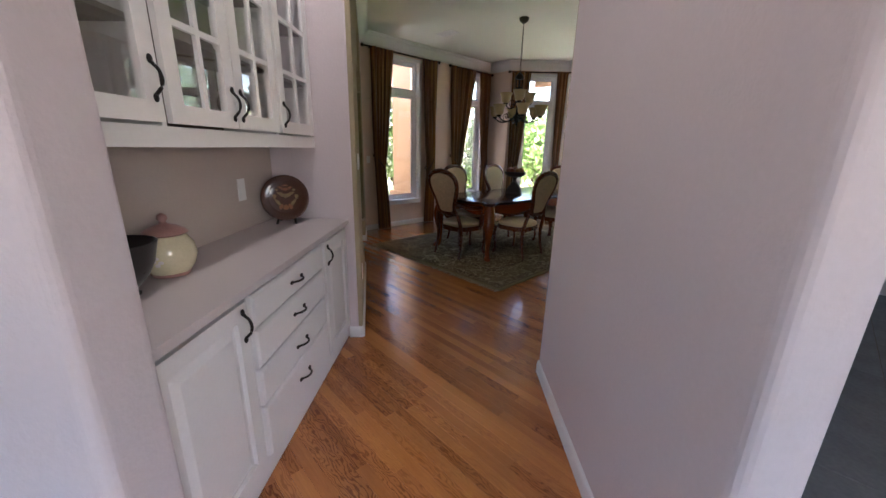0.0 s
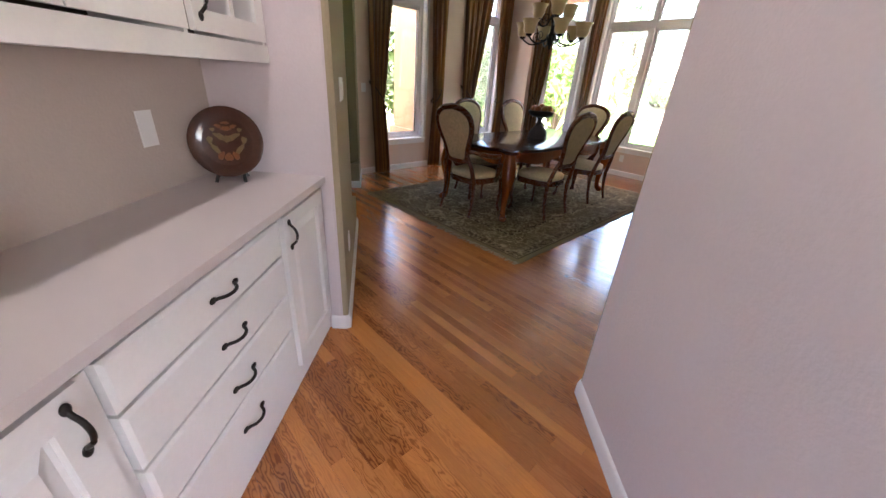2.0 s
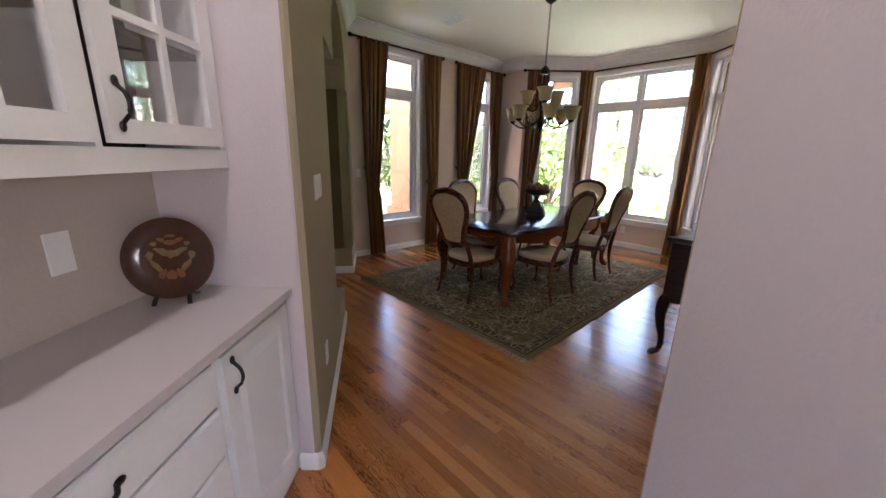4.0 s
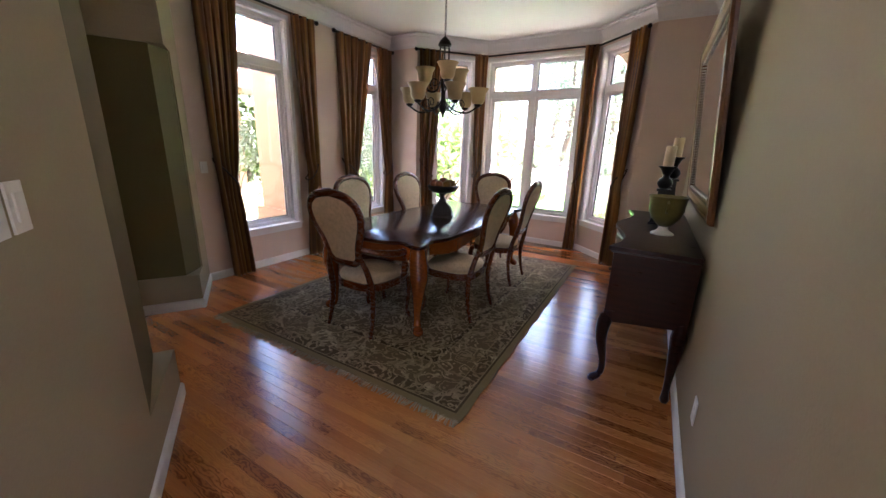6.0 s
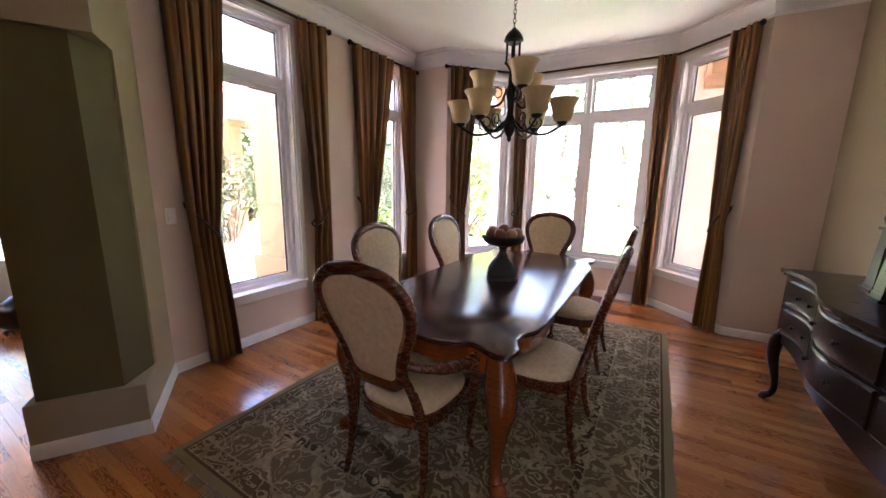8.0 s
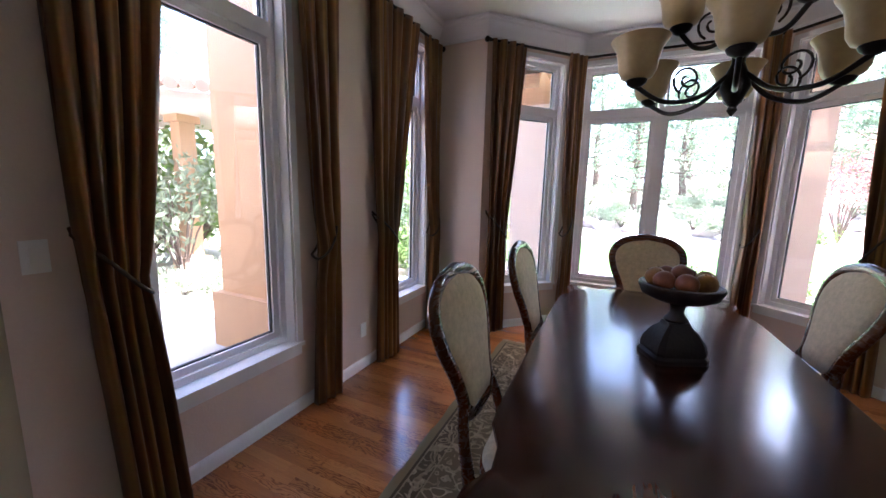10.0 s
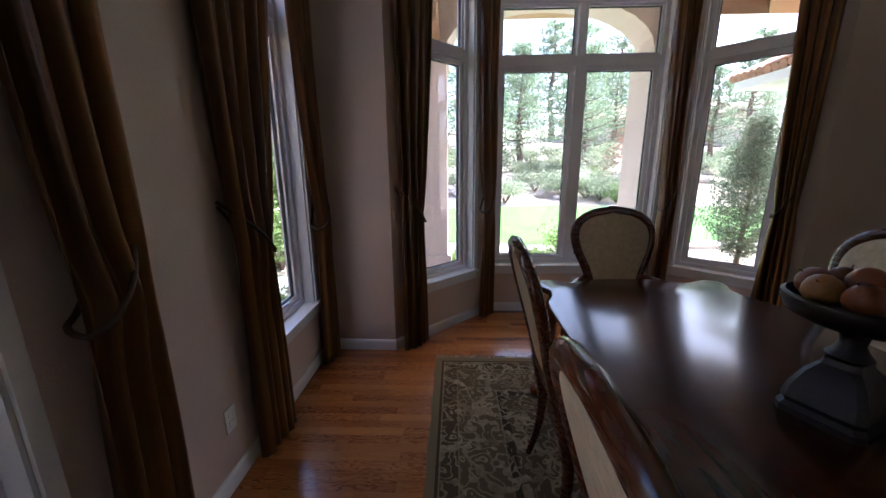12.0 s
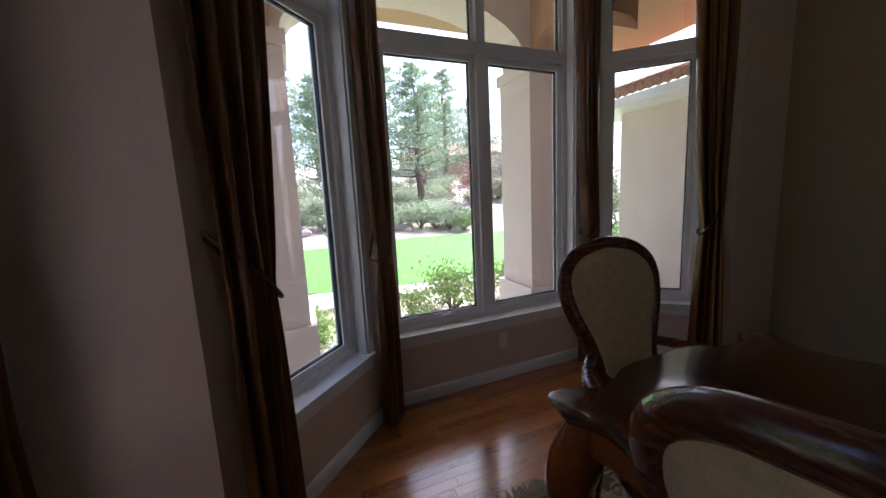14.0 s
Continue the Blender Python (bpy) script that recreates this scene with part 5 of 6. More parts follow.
lathe(bm, [(0.045, 0.25), (0.10, 0.262), (0.145, 0.285), (0.15, 0.30), (0.16, 0.318), (0.158, 0.33), (0.148, 0.335), (0.135, 0.32), (0.09, 0.30), (0.01, 0.295)], 28)
part("dish", bm, M_STAND, fs, smooth=50)
rnd = random.Random(3)
for i in range(8):
    a = i * 2 * math.pi / 7 + 0.3
    r = 0.095 if i < 7 else 0.0
    z = 0.761 + (0.350 if i < 7 else 0.372)
    bm = bmesh.new()
    bmesh.ops.create_uvsphere(bm, u_segments=14, v_segments=10, radius=0.043)
    for v in bm.verts:
        t = abs(v.co.z) / 0.043
        v.co *= 1 - 0.14 * max(0, t - 0.75) * 4 * 0.3 + 0.03 * noise.noise(v.co * 30 + Vector((i, 0, 0)))
    tube(bm, [(0, 0, 0.036), (0.003, 0, 0.05)], 0.002, 5)
    f = part("fruit", bm, M_FRUIT if i % 3 else M_FRUIT2, smooth=60)
    f.matrix_world = pose(-3.15 + r * math.cos(a), 4.67 + r * math.sin(a), z, rnd.uniform(-40, 40), rnd.uniform(-40, 40), rnd.uniform(0, 360))
    tagged(f, "russet decorative fruit heaped in the wooden dish", "fruit", "fruit in the dish")

# ---- chandelier ----
CX, CY = -3.09, 4.52
ch = thing("chandelier", "dark bronze nine-light chandelier with cream glass bell shades", "chandelier", pose(CX, CY, 0))
bm = bmesh.new()
lathe(bm, [(0.012, 3.03), (0.055, 3.06), (0.065, 3.085), (0.065, CEIL)], 20)
part("canopy", bm, M_IRON, ch, smooth=50)
bm = bmesh.new()
z = 2.43
k = 0
while z < 3.03:
    w0 = 90 * (k % 2)
    ring = [Vector((0.009 * math.cos(a), 0, 0.017 * math.sin(a))) for a in [2 * math.pi * i / 10 for i in range(11)]]
    tube(bm, [pose(0, 0, z, 0, 0, w0) @ p for p in ring], 0.0025, 5, cap=False, side=(0.3, 1, 0.2))
    z += 0.026
    k += 1
tagged(part("chain", bm, M_IRON, ch), kind="stuff")
bm = bmesh.new()
lathe(bm, [(0.004, 2.445), (0.02, 2.43), (0.045, 2.405), (0.058, 2.38), (0.062, 2.365), (0.05, 2.36), (0.045, 2.35)], 20)
part("cap", bm, M_IRON, ch, smooth=50)
for i in range(4):
    bm = bmesh.new()
    a = i * math.pi / 2 + 0.5
    tube(bm, [(0.04 * math.cos(a), 0.04 * math.sin(a), 2.36), (0.04 * math.cos(a), 0.04 * math.sin(a), 2.24)], 0.007, 7)
    part("cage_bar", bm, M_IRON, ch)
bm = bmesh.new()
lathe(bm, [(0.05, 2.245), (0.055, 2.235), (0.035, 2.215), (0.02, 2.19), (0.024, 2.10), (0.034, 2.05), (0.022, 2.0), (0.02, 1.92), (0.04, 1.87), (0.045, 1.84), (0.028, 1.80), (0.012, 1.775), (0.016, 1.765), (0.004, 1.745)], 18)
part("column", bm, M_IRON, ch, smooth=50)


def light_arm(ang, rad, z_in, z_low, z_cup):
    d = Vector((math.cos(ang), math.sin(ang), 0))
    bm = bmesh.new()
    tube(bm, curve([d * 0.03 + Vector((0, 0, z_in)), d * rad * 0.35 + Vector((0, 0, z_low + 0.015)), d * rad * 0.7 + Vector((0, 0, z_low)), d * rad * 0.98 + Vector((0, 0, z_low + 0.05)), d * rad + Vector((0, 0, z_cup))], 5), 0.0085, 7)
    # scroll inside the arm
    sc = []
    for q in range(22):
        t = q / 21
        r = 0.05 * (1 - 0.75 * t)
        w = -1.2 + t * 8.5
        sc.append(d * (rad * 0.48 + r * math.cos(w)) + Vector((0, 0, z_low + 0.075 + r * math.sin(w))))
    tube(bm, sc, 0.0045, 5)
    a = part("arm", bm, M_IRON, ch, smooth=60)
    mm = Matrix.Translation(d * rad)
    bm = bmesh.new()
    lathe(bm, [(0.012, z_cup - 0.012), (0.03, z_cup), (0.036, z_cup + 0.012), (0.026, z_cup + 0.03)], 14, mm)
    part("cup", bm, M_IRON, a, smooth=50)
    bm = bmesh.new()
    pr = [(0.028, 0.012), (0.05, 0.022), (0.062, 0.045), (0.066, 0.08), (0.074, 0.115), (0.096, 0.15), (0.093, 0.15), (0.070, 0.115), (0.062, 0.08), (0.058, 0.046), (0.02, 0.02)]
    lathe(bm, [(r, z_cup + h) for r, h in pr], 22, mm)
    part("shade", bm, M_SHADE, a, "cream alabaster glass bell shade", smooth=60)


for i in range(6):
    light_arm(radians(18 + 60 * i), 0.33, 1.88, 1.795, 1.855)
for i in range(3):
    light_arm(radians(70 + 120 * i), 0.19, 2.08, 1.98, 2.04)

# ---- curtain rods and curtains ----
def rod(name, pts, brackets):
    r = thing("curtain_rod", "dark bronze curtain rod with turned finials", "curtain rod", group="curtain rods of the dining room")
    bm = bmesh.new()
    tube(bm, pts, 0.013, 10)
    part("pole", bm, M_IRON, r, smooth=60)
    for p, q in ((pts[0], pts[1]), (pts[-1], pts[-2])):
        d = (Vector(p) - Vector(q)).normalized()
        m = Matrix.Translation(p) @ d.to_track_quat("Z", "Y").to_matrix().to_4x4()
        bm = bmesh.new()
        lathe(bm, [(0.012, 0), (0.02, 0.006), (0.014, 0.014), (0.026, 0.03), (0.028, 0.042), (0.016, 0.056), (0.004, 0.062)], 12, m)
        part("finial", bm, M_IRON, r, smooth=60)
    for m, s in brackets:
        bm = bmesh.new()
        tube(bm, [m @ Vector((s, -0.0005, 2.885)), m @ Vector((s, -0.07, 2.885))], 0.007, 8)
        part("bracket", bm, M_IRON, r)


ML, _ = along(P1, P2)
MA, LA = along(P3, P4)
MB, LB = along(P4, P5)
MC, LC = along(P5, P6)
RZ, RO = 2.893, -0.07
rod("rod", [ML @ Vector((0.04, RO, RZ)), ML @ Vector((1.55, RO, RZ))], [(ML, 0.15), (ML, 1.42)])
rod("rod", [ML @ Vector((1.90, RO, RZ)), ML @ Vector((3.05, RO, RZ))], [(ML, 1.99), (ML, 2.95)])
rod("rod", [MA @ Vector((0.0, RO, RZ)), MA @ Vector((LA - 0.03, RO, RZ)), MB @ Vector((0.03, RO, RZ)), MB @ Vector((LB - 0.03, RO, RZ)), MC @ Vector((0.03, RO, RZ)), MC @ Vector((LC - 0.08, RO, RZ))], [(MA, 0.1), (MA, LA - 0.1), (MB, LB - 0.1), (MC, LC - 0.14)])


def curtain(m, top, tie, bot, pleats=5, hook=-1, seed=0, z_tie=1.08):
    """A pleated panel gathered by a tie-back: its left and right edges along the wall at the rod, the tie and the floor."""
    c = thing("curtain", "floor-length bronze and gold striped taffeta curtain with a tie-back", "curtain", m, group="dining room curtains")
    rnd = random.Random(seed)
    ph = rnd.random() * 6
    bm = bmesh.new()
    uv = bm.loops.layers.uv.new("weave")
    nu, nz = pleats * 14, 56
    g = []
    for j in range(nz + 1):
        z = 2.905 - (2.905 - 0.008) * j / nz
        if z > z_tie:
            t = (z - z_tie) / (2.905 - z_tie)
            e = t ** 0.75
            l0, r0 = tie[0] + (top[0] - tie[0]) * e, tie[1] + (top[1] - tie[1]) * e
        else:
            t = 1 - z / z_tie
            e = t ** 0.8
            l0, r0 = tie[0] + (bot[0] - tie[0]) * e, tie[1] + (bot[1] - tie[1]) * e
        pinch = math.exp(-((z - z_tie) / 0.16) ** 2)
        row = []
        for i in range(nu + 1):
            u = i / nu
            w = 2 * math.pi * pleats * u + ph + 0.5 * math.sin(3 * u + z * 1.3 + seed)
            amp = (0.038 - 0.014 * pinch) * (0.75 + 0.3 * math.sin(7 * u + seed))
            dep = amp * math.sin(w) + 0.010 * math.sin(2 * w + z * 2)
            bulge = 0.035 * pinch * math.sin(math.pi * u)
            x = l0 + (r0 - l0) * u + 0.35 * amp * math.cos(w)
            row.append(bm.verts.new((x, -0.075 + dep - bulge, z)))
        g.append(row)
    for j in range(nz):
        for i in range(nu):
            f = bm.faces.new((g[j][i], g[j][i + 1], g[j + 1][i + 1], g[j + 1][i]))
            for lp, (a, b_) in zip(f.loops, ((i, j), (i + 1, j), (i + 1, j + 1), (i, j + 1))):
                lp[uv].uv = (a / nu * pleats * 0.16, b_ / nz * 2.9)
    ob = part("panel", bm, M_CURTAIN, c, smooth=180)
    so = ob.modifiers.new("cloth", "SOLIDIFY")
    so.thickness = 0.003
    # tie-back cord, rising to its hook on the wall
    hx = tie[0] + 0.005 if hook < 0 else tie[1] - 0.005
    ox = tie[1] + 0.005 if hook < 0 else tie[0] - 0.005
    bm = bmesh.new()
    q1, q3 = hx * 0.7 + ox * 0.3, hx * 0.3 + ox * 0.7
    tube(bm, curve([(hx, -0.004, z_tie + 0.21), (hx, -0.06, z_tie + 0.17), (q1, -0.118, z_tie + 0.09), (q3, -0.135, z_tie - 0.01), (ox, -0.10, z_tie - 0.06), (ox, -0.04, z_tie - 0.04), (q3, -0.02, z_tie + 0.0), (hx, -0.006, z_tie + 0.19)], 5), 0.0085, 7)
    part("tie_back", bm, M_CURTAIN2, c, "twisted dark gold cord", smooth=60)
    return c


M_CURTAIN2 = mat("gold_cord", (0.060, 0.030, 0.011), 0.6, var=0.3, scale=60, bump=0.6, bump_scale=120)
curtain(ML, (0.15, 0.57), (0.18, 0.37), (0.23, 0.45), 5, -1, 1)
curtain(ML, (1.20, 1.52), (1.30, 1.50), (1.26, 1.47), 3, 1, 2)
curtain(ML, (1.92, 2.60), (1.98, 2.22), (1.98, 2.26), 5, -1, 3)
curtain(ML, (2.72, 3.05), (2.88, 3.06), (2.84, 3.10), 3, 1, 4)
curtain(MA, (0.02, 0.40), (0.05, 0.25), (0.04, 0.28), 4, -1, 5)
curtain(MA, (0.90, LA - 0.03), (0.97, LA - 0.04), (0.95, LA - 0.04), 3, 1, 6)
curtain(MB, (LB - 0.22, LB - 0.03), (LB - 0.16, LB - 0.03), (LB - 0.19, LB - 0.03), 3, 1, 7)
curtain(MC, (0.60, LC - 0.06), (0.70, LC - 0.09), (0.66, LC - 0.05), 4, 1, 8)

# ---- pantry cabinets ----
PM = pose(0, 0, 0, 0, 0, -45)


def fr(bm, x0, x1, z0, z1, y0, y1, inset):
    """A raised field: a block whose front face is smaller than its back."""
    vs = [bm.verts.new(p) for p in ((x0, y0, z0), (x1, y0, z0), (x1, y0, z1), (x0, y0, z1), (x0 + inset, y1, z0 + inset), (x1 - inset, y1, z0 + inset), (x1 - inset, y1, z1 - inset), (x0 + inset, y1, z1 - inset))]
    for f in ((0, 1, 2, 3), (7, 6, 5, 4), (0, 4, 5, 1), (1, 5, 6, 2), (2, 6, 7, 3), (3, 7, 4, 0)):
        bm.faces.new([vs[i] for i in f])


def pull(parent, x, y, z, vertical=True):
    """A bow handle with leaf-shaped ends."""
    bm = bmesh.new()
    h = 0.052
    pts = [(-h, 0.006), (-h * 0.78, 0.012), (-h * 0.5, 0.026), (0, 0.033), (h * 0.5, 0.026), (h * 0.78, 0.012), (h, 0.006)]
    line = [(x, y + o, z + t) if vertical else (x + t, y + o, z) for t, o in pts]
    tube(bm, curve(line, 3), 0.0055, 7)
    for t in (-1, 1):
        c = (x, y + 0.005, z + t * h * 1.04) if vertical else (x + t * h * 1.04, y + 0.005, z)
        mm = Matrix.Translation(c) @ Matrix.Diagonal((0.010 if vertical else 0.014, 0.006, 0.014 if vertical else 0.010, 1))
        bmesh.ops.create_uvsphere(bm, u_segments=10, v_segments=8, radius=1.0, matrix=mm)
    part("handle", bm, M_IRON, parent, "dark bronze bow handle", smooth=60)


def panel_door(parent, a0, a1, z0, z1, y, hinge_far, glass=0, rows=4, back=0.0):
    """A framed door on the face at y; raised panel, or glass panes in a grid of bars."""
    x0, x1 = -a1, -a0
    s = 0.062
    t = 0.02
    q = y - back
    d = part("door", B((x0, x0 + s, q, y + t, z0, z1), (x1 - s, x1, q, y + t, z0, z1), (x0 + s, x1 - s, q, y + t, z0, z0 + s), (x0 + s, x1 - s, q, y + t, z1 - s, z1)), M_CAB, parent, bevel=0.004)
    if not glass:
        bm = bmesh.new()
        box(bm, x0 + s - 0.002, x1 - s + 0.002, y + 0.0008, y + 0.003, z0 + s - 0.002, z1 - s + 0.002)
        fr(bm, x0 + s + 0.010, x1 - s - 0.010, z0 + s + 0.010, z1 - s - 0.010, y + 0.003, y + 0.018, 0.030)
        part("raised_panel", bm, M_CAB, d)
    else:
        w = x1 - x0 - 2 * s
        hh = z1 - z0 - 2 * s
        bars = []
        for i in range(1, glass):
            c = x0 + s + w * i / glass
            bars.append((c - 0.011, c + 0.011, y + 0.004, y + 0.018, z0 + s, z1 - s))
        for i in range(1, rows):
            c = z0 + s + hh * i / rows
            for k_ in range(glass):
                bars.append((x0 + s + w * k_ / glass + (0.011 if k_ else 0), x0 + s + w * (k_ + 1) / glass - (0.011 if k_ < glass - 1 else 0), y + 0.004, y + 0.018, c - 0.011, c + 0.011))
        for bar in bars:
            part("glazing_bar", B(bar), M_CAB, d, bevel=0.003)
        p = part("pane", B((x0 + s - 0.003, x1 - s + 0.003, y + 0.004, y + 0.007, z0 + s - 0.003, z1 - s + 0.003)), M_CABGLASS, d, "clear glass")
        p.visible_shadow = False
    return d


M_CABGLASS = glass_mat("cabinet_glass", 0.18)
base = thing("base_cabinet", "white painted base cabinet with raised-panel doors and four drawers", "cabinet", PM)
A0, A1, FB, BB = 0.662, 2.408, -0.630, -1.098
# body coloured dark, so the gaps round doors and drawers read as shade
part("body", B((-A1, -A0, BB, FB - 0.03, 0.001, 0.884)), M_CABSHADE, base, "cabinet body coloured dark as shade in the gaps")
part("face_frame", B(*[(-u1, -u0, FB - 0.0295, FB, 0.104, 0.852) for u0, u1 in ((0.662, 0.694), (1.156, 1.184), (1.946, 1.969), (2.401, 2.408))], (-A1, -A0, FB - 0.0295, FB, 0.001, 0.1035)), M_CAB, base, bevel=0.002)
YF = FB + 0.0005
d = panel_door(base, 0.70, 1.15, 0.11, 0.860, YF, False, back=0.029)
pull(d, -1.115, YF + 0.02, 0.775)
d = panel_door(base, 1.975, 2.395, 0.11, 0.860, YF, True, back=0.029)
pull(d, -2.015, YF + 0.02, 0.775)
for z0, z1 in ((0.722, 0.860), (0.544, 0.712), (0.368, 0.534), (0.11, 0.358)):
    bm = bmesh.new()
    box(bm, -1.94, -1.19, YF - 0.029, YF + 0.014, z0, z1)
    fr(bm, -1.94, -1.19, z0, z1, YF + 0.014, YF + 0.022, 0.010)
    dr = part("drawer", bm, M_CAB, base)
    pull(dr, -1.565, YF + 0.022, (z0 + z1) / 2 + (0.03 if z0 < 0.2 else 0), False)
bm = bmesh.new()
box(bm, -2.4095, -A0, -1.0975, -0.588, 0.889, 0.920)
ct = part("countertop", bm, M_COUNTER, bevel=0.008, smooth=40)
ct.matrix_world = PM
tagged(ct, "mauve-beige solid countertop with a rounded front edge", "countertop")

upper = thing("wall_cabinet", "white painted wall cabinet with glass doors", "cabinet", PM)
UF = -0.80
zt = 2.62
for nm, q in (("side_panel", (-2.408, -2.39, BB, UF, 1.465, zt)), ("side_panel", (-0.68, -0.662, BB, UF, 1.465, zt)), ("back_panel", (-2.39, -0.68, BB, BB + 0.012, 1.465, zt)), ("top_panel", (-2.408, -0.662, BB, UF, zt, zt + 0.02)), ("divider", (-1.165, -1.147, BB + 0.012, UF, 1.465, zt)), ("divider", (-1.935, -1.917, BB + 0.012, UF, 1.465, zt))):
    part(nm, B(q), M_CAB, upper)
# dark back sheets and shelves carry the cabinet's inner shade in their colour
part("shade_lining", B((-2.389, -1.936, BB + 0.0125, BB + 0.016, 1.466, zt - 0.001), (-1.916, -1.166, BB + 0.0125, BB + 0.016, 1.466, zt - 0.001), (-1.146, -0.681, BB + 0.0125, BB + 0.016, 1.466, zt - 0.001)), M_CABSHADE, upper, "cabinet back coloured dark brown in place of shade")
part("bottom_rail", B((-2.408, -0.662, BB, UF + 0.012, 1.40, 1.4648)), M_CAB, upper, bevel=0.005)
for z in (1.76, 2.05, 2.34):
    part("shelf", B((-2.388, -1.94, BB + 0.017, UF - 0.03, z, z + 0.016), (-1.915, -1.167, BB + 0.017, UF - 0.03, z, z + 0.016), (-1.145, -0.682, BB + 0.017, UF - 0.03, z, z + 0.016)), M_CABSHADE, upper)
UY = UF + 0.0005
d = panel_door(upper, 0.70, 1.14, 1.475, zt - 0.01, UY, False, 1, 1)
pull(d, -1.11, UY + 0.02, 1.60)
d = panel_door(upper, 1.17, 1.54, 1.475, zt - 0.01, UY, False, 2)
pull(d, -1.513, UY + 0.02, 1.57)
d = panel_door(upper, 1.546, 1.912, 1.475, zt - 0.01, UY, True, 2)
pull(d, -1.573, UY + 0.02, 1.57)
d = panel_door(upper, 1.945, 2.385, 1.475, zt - 0.01, UY, True, 2)
pull(d, -1.975, UY + 0.02, 1.57)

# ---- on the counter ----
jar = thing("cookie_jar", "cream glazed pot-bellied jar with a rose rim and lid", "jar", pose(*ab(1.25, -0.95), 0.9205))
bm = bmesh.new()
lathe(bm, [(0.055, 0), (0.062, 0.006), (0.085, 0.04), (0.095, 0.08), (0.088, 0.12), (0.068, 0.15), (0.062, 0.158)], 28)
body = part("body", bm, M_POT, jar, smooth=60)
bm = bmesh.new()
lathe(bm, [(0.0585, 0.0), (0.064, 0.0), (0.069, 0.012), (0.064, 0.014)], 28, cap=False)
part("foot_band", bm, M_POTRIM, body, smooth=60)
bm = bmesh.new()
lathe(bm, [(0.072, 0.158), (0.076, 0.164), (0.066, 0.176), (0.04, 0.19), (0.014, 0.198), (0.011, 0.208), (0.018, 0.218), (0.014, 0.232), (0.004, 0.238)], 28)
part("lid", bm, M_POTRIM, jar, "rose-brown domed lid with a knob", smooth=60)
for q, (w, zz) in enumerate(((-0.5, 0.085), (-0.62, 0.075), (-0.38, 0.07), (-0.5, 0.06))):
    bm = bmesh.new()
    mm = pose(0, 0, 0, 0, 0, math.degrees(w)) @ Matrix.Translation((0.0925, 0, zz)) @ Matrix.Diagonal((0.003, 0.009, 0.007, 1))
    bmesh.ops.create_uvsphere(bm, u_segments=8, v_segments=6, radius=1.0, matrix=mm)
    part("painted_leaf", bm, M_COUNTER, body, smooth=60)
bowl = thing("bowl", "wide black glazed bowl on a narrow foot on the countertop", "bowl", pose(*ab(1.02, -0.94), 0.9205) @ Matrix.Diagonal((0.9, 0.9, 0.95, 1)))
bm = bmesh.new()
lathe(bm, [(0.034, 0.022), (0.060, 0.034), (0.092, 0.070), (0.116, 0.118), (0.128, 0.168), (0.134, 0.190), (0.128, 0.192), (0.118, 0.168), (0.104, 0.118), (0.080, 0.076), (0.01, 0.052)], 32)
part("body", bm, M_BLACK, bowl, smooth=50)
bm = bmesh.new()
lathe(bm, [(0.056, 0.0), (0.058, 0.006), (0.046, 0.014), (0.034, 0.022)], 28)
part("foot", bm, M_BLACK, bowl, smooth=50)

plate = thing("decorative_plate", "brown glazed plate with painted flowers on a small stand", "plate", pose(*ab(2.25, -0.945), 0.9205, 0, 0, -117) @ Matrix.Diagonal((0.94, 0.94, 0.94, 1)))
tilt = pose(0, 0, 0.172, -78, 0, 0)
bm = bmesh.new()
lathe(bm, [(0.06, -0.012), (0.10, -0.010), (0.152, 0.012), (0.155, 0.016), (0.150, 0.018), (0.108, 0.0), (0.10, -0.003), (0.01, -0.004)], 40, tilt)
part("dish", bm, M_PLATEB, plate, smooth=50)


def blot(x, y, rx, ry, w, m):
    bm = bmesh.new()
    pts = [(math.cos(a) * rx * (1 + 0.18 * math.sin(3 * a + x * 40)), math.sin(a) * ry * (1 + 0.15 * math.cos(5 * a + y * 30))) for a in [2 * math.pi * i / 18 for i in range(18)]]
    prism(bm, pts, -0.0035, -0.0015, tilt @ pose(x, y, 0, 0, 0, w))
    part("painted_motif", bm, m, plate)


for x, y, rx, ry, w, m in ((0, 0.065, 0.018, 0.018, 0, M_ORANGE), (-0.03, 0.06, 0.012, 0.02, 30, M_ORANGE), (0.03, 0.06, 0.012, 0.02, -30, M_ORANGE),
                           (-0.05, 0.03, 0.028, 0.010, 50, M_OCHRE), (0.05, 0.03, 0.028, 0.010, -50, M_OCHRE), (-0.07, -0.01, 0.012, 0.016, 0, M_OCHRE), (0.07, -0.01, 0.012, 0.016, 0, M_OCHRE),
                           (-0.022, -0.022, 0.034, 0.012, 28, M_OCHRE), (0.022, -0.022, 0.034, 0.012, -28, M_OCHRE), (0, -0.015, 0.012, 0.016, 0, M_OCHRE),
                           (0, -0.06, 0.022, 0.010, 0, M_ORANGE), (-0.03, -0.07, 0.014, 0.008, 20, M_ORANGE), (0.03, -0.07, 0.014, 0.008, -20, M_ORANGE), (-0.055, -0.055, 0.010, 0.008, 0, M_OCHRE), (0.055, -0.055, 0.010, 0.008, 0, M_OCHRE), (0, -0.085, 0.018, 0.006, 0, M_ORANGE)):
    blot(x, y, rx, ry, w, m)
bm = bmesh.new()
for sx in (-1, 1):
    tube(bm, curve([(sx * 0.06, 0.055, 0.0), (sx * 0.055, 0.035, 0.025), (sx * 0.05, 0.005, 0.03), (sx * 0.045, -0.05, 0.06), (sx * 0.03, -0.06, 0.12)], 4), 0.008, 7)
    tube(bm, [(sx * 0.05, 0.0, 0.03), (sx * 0.05, -0.07, 0.0)], 0.007, 7)
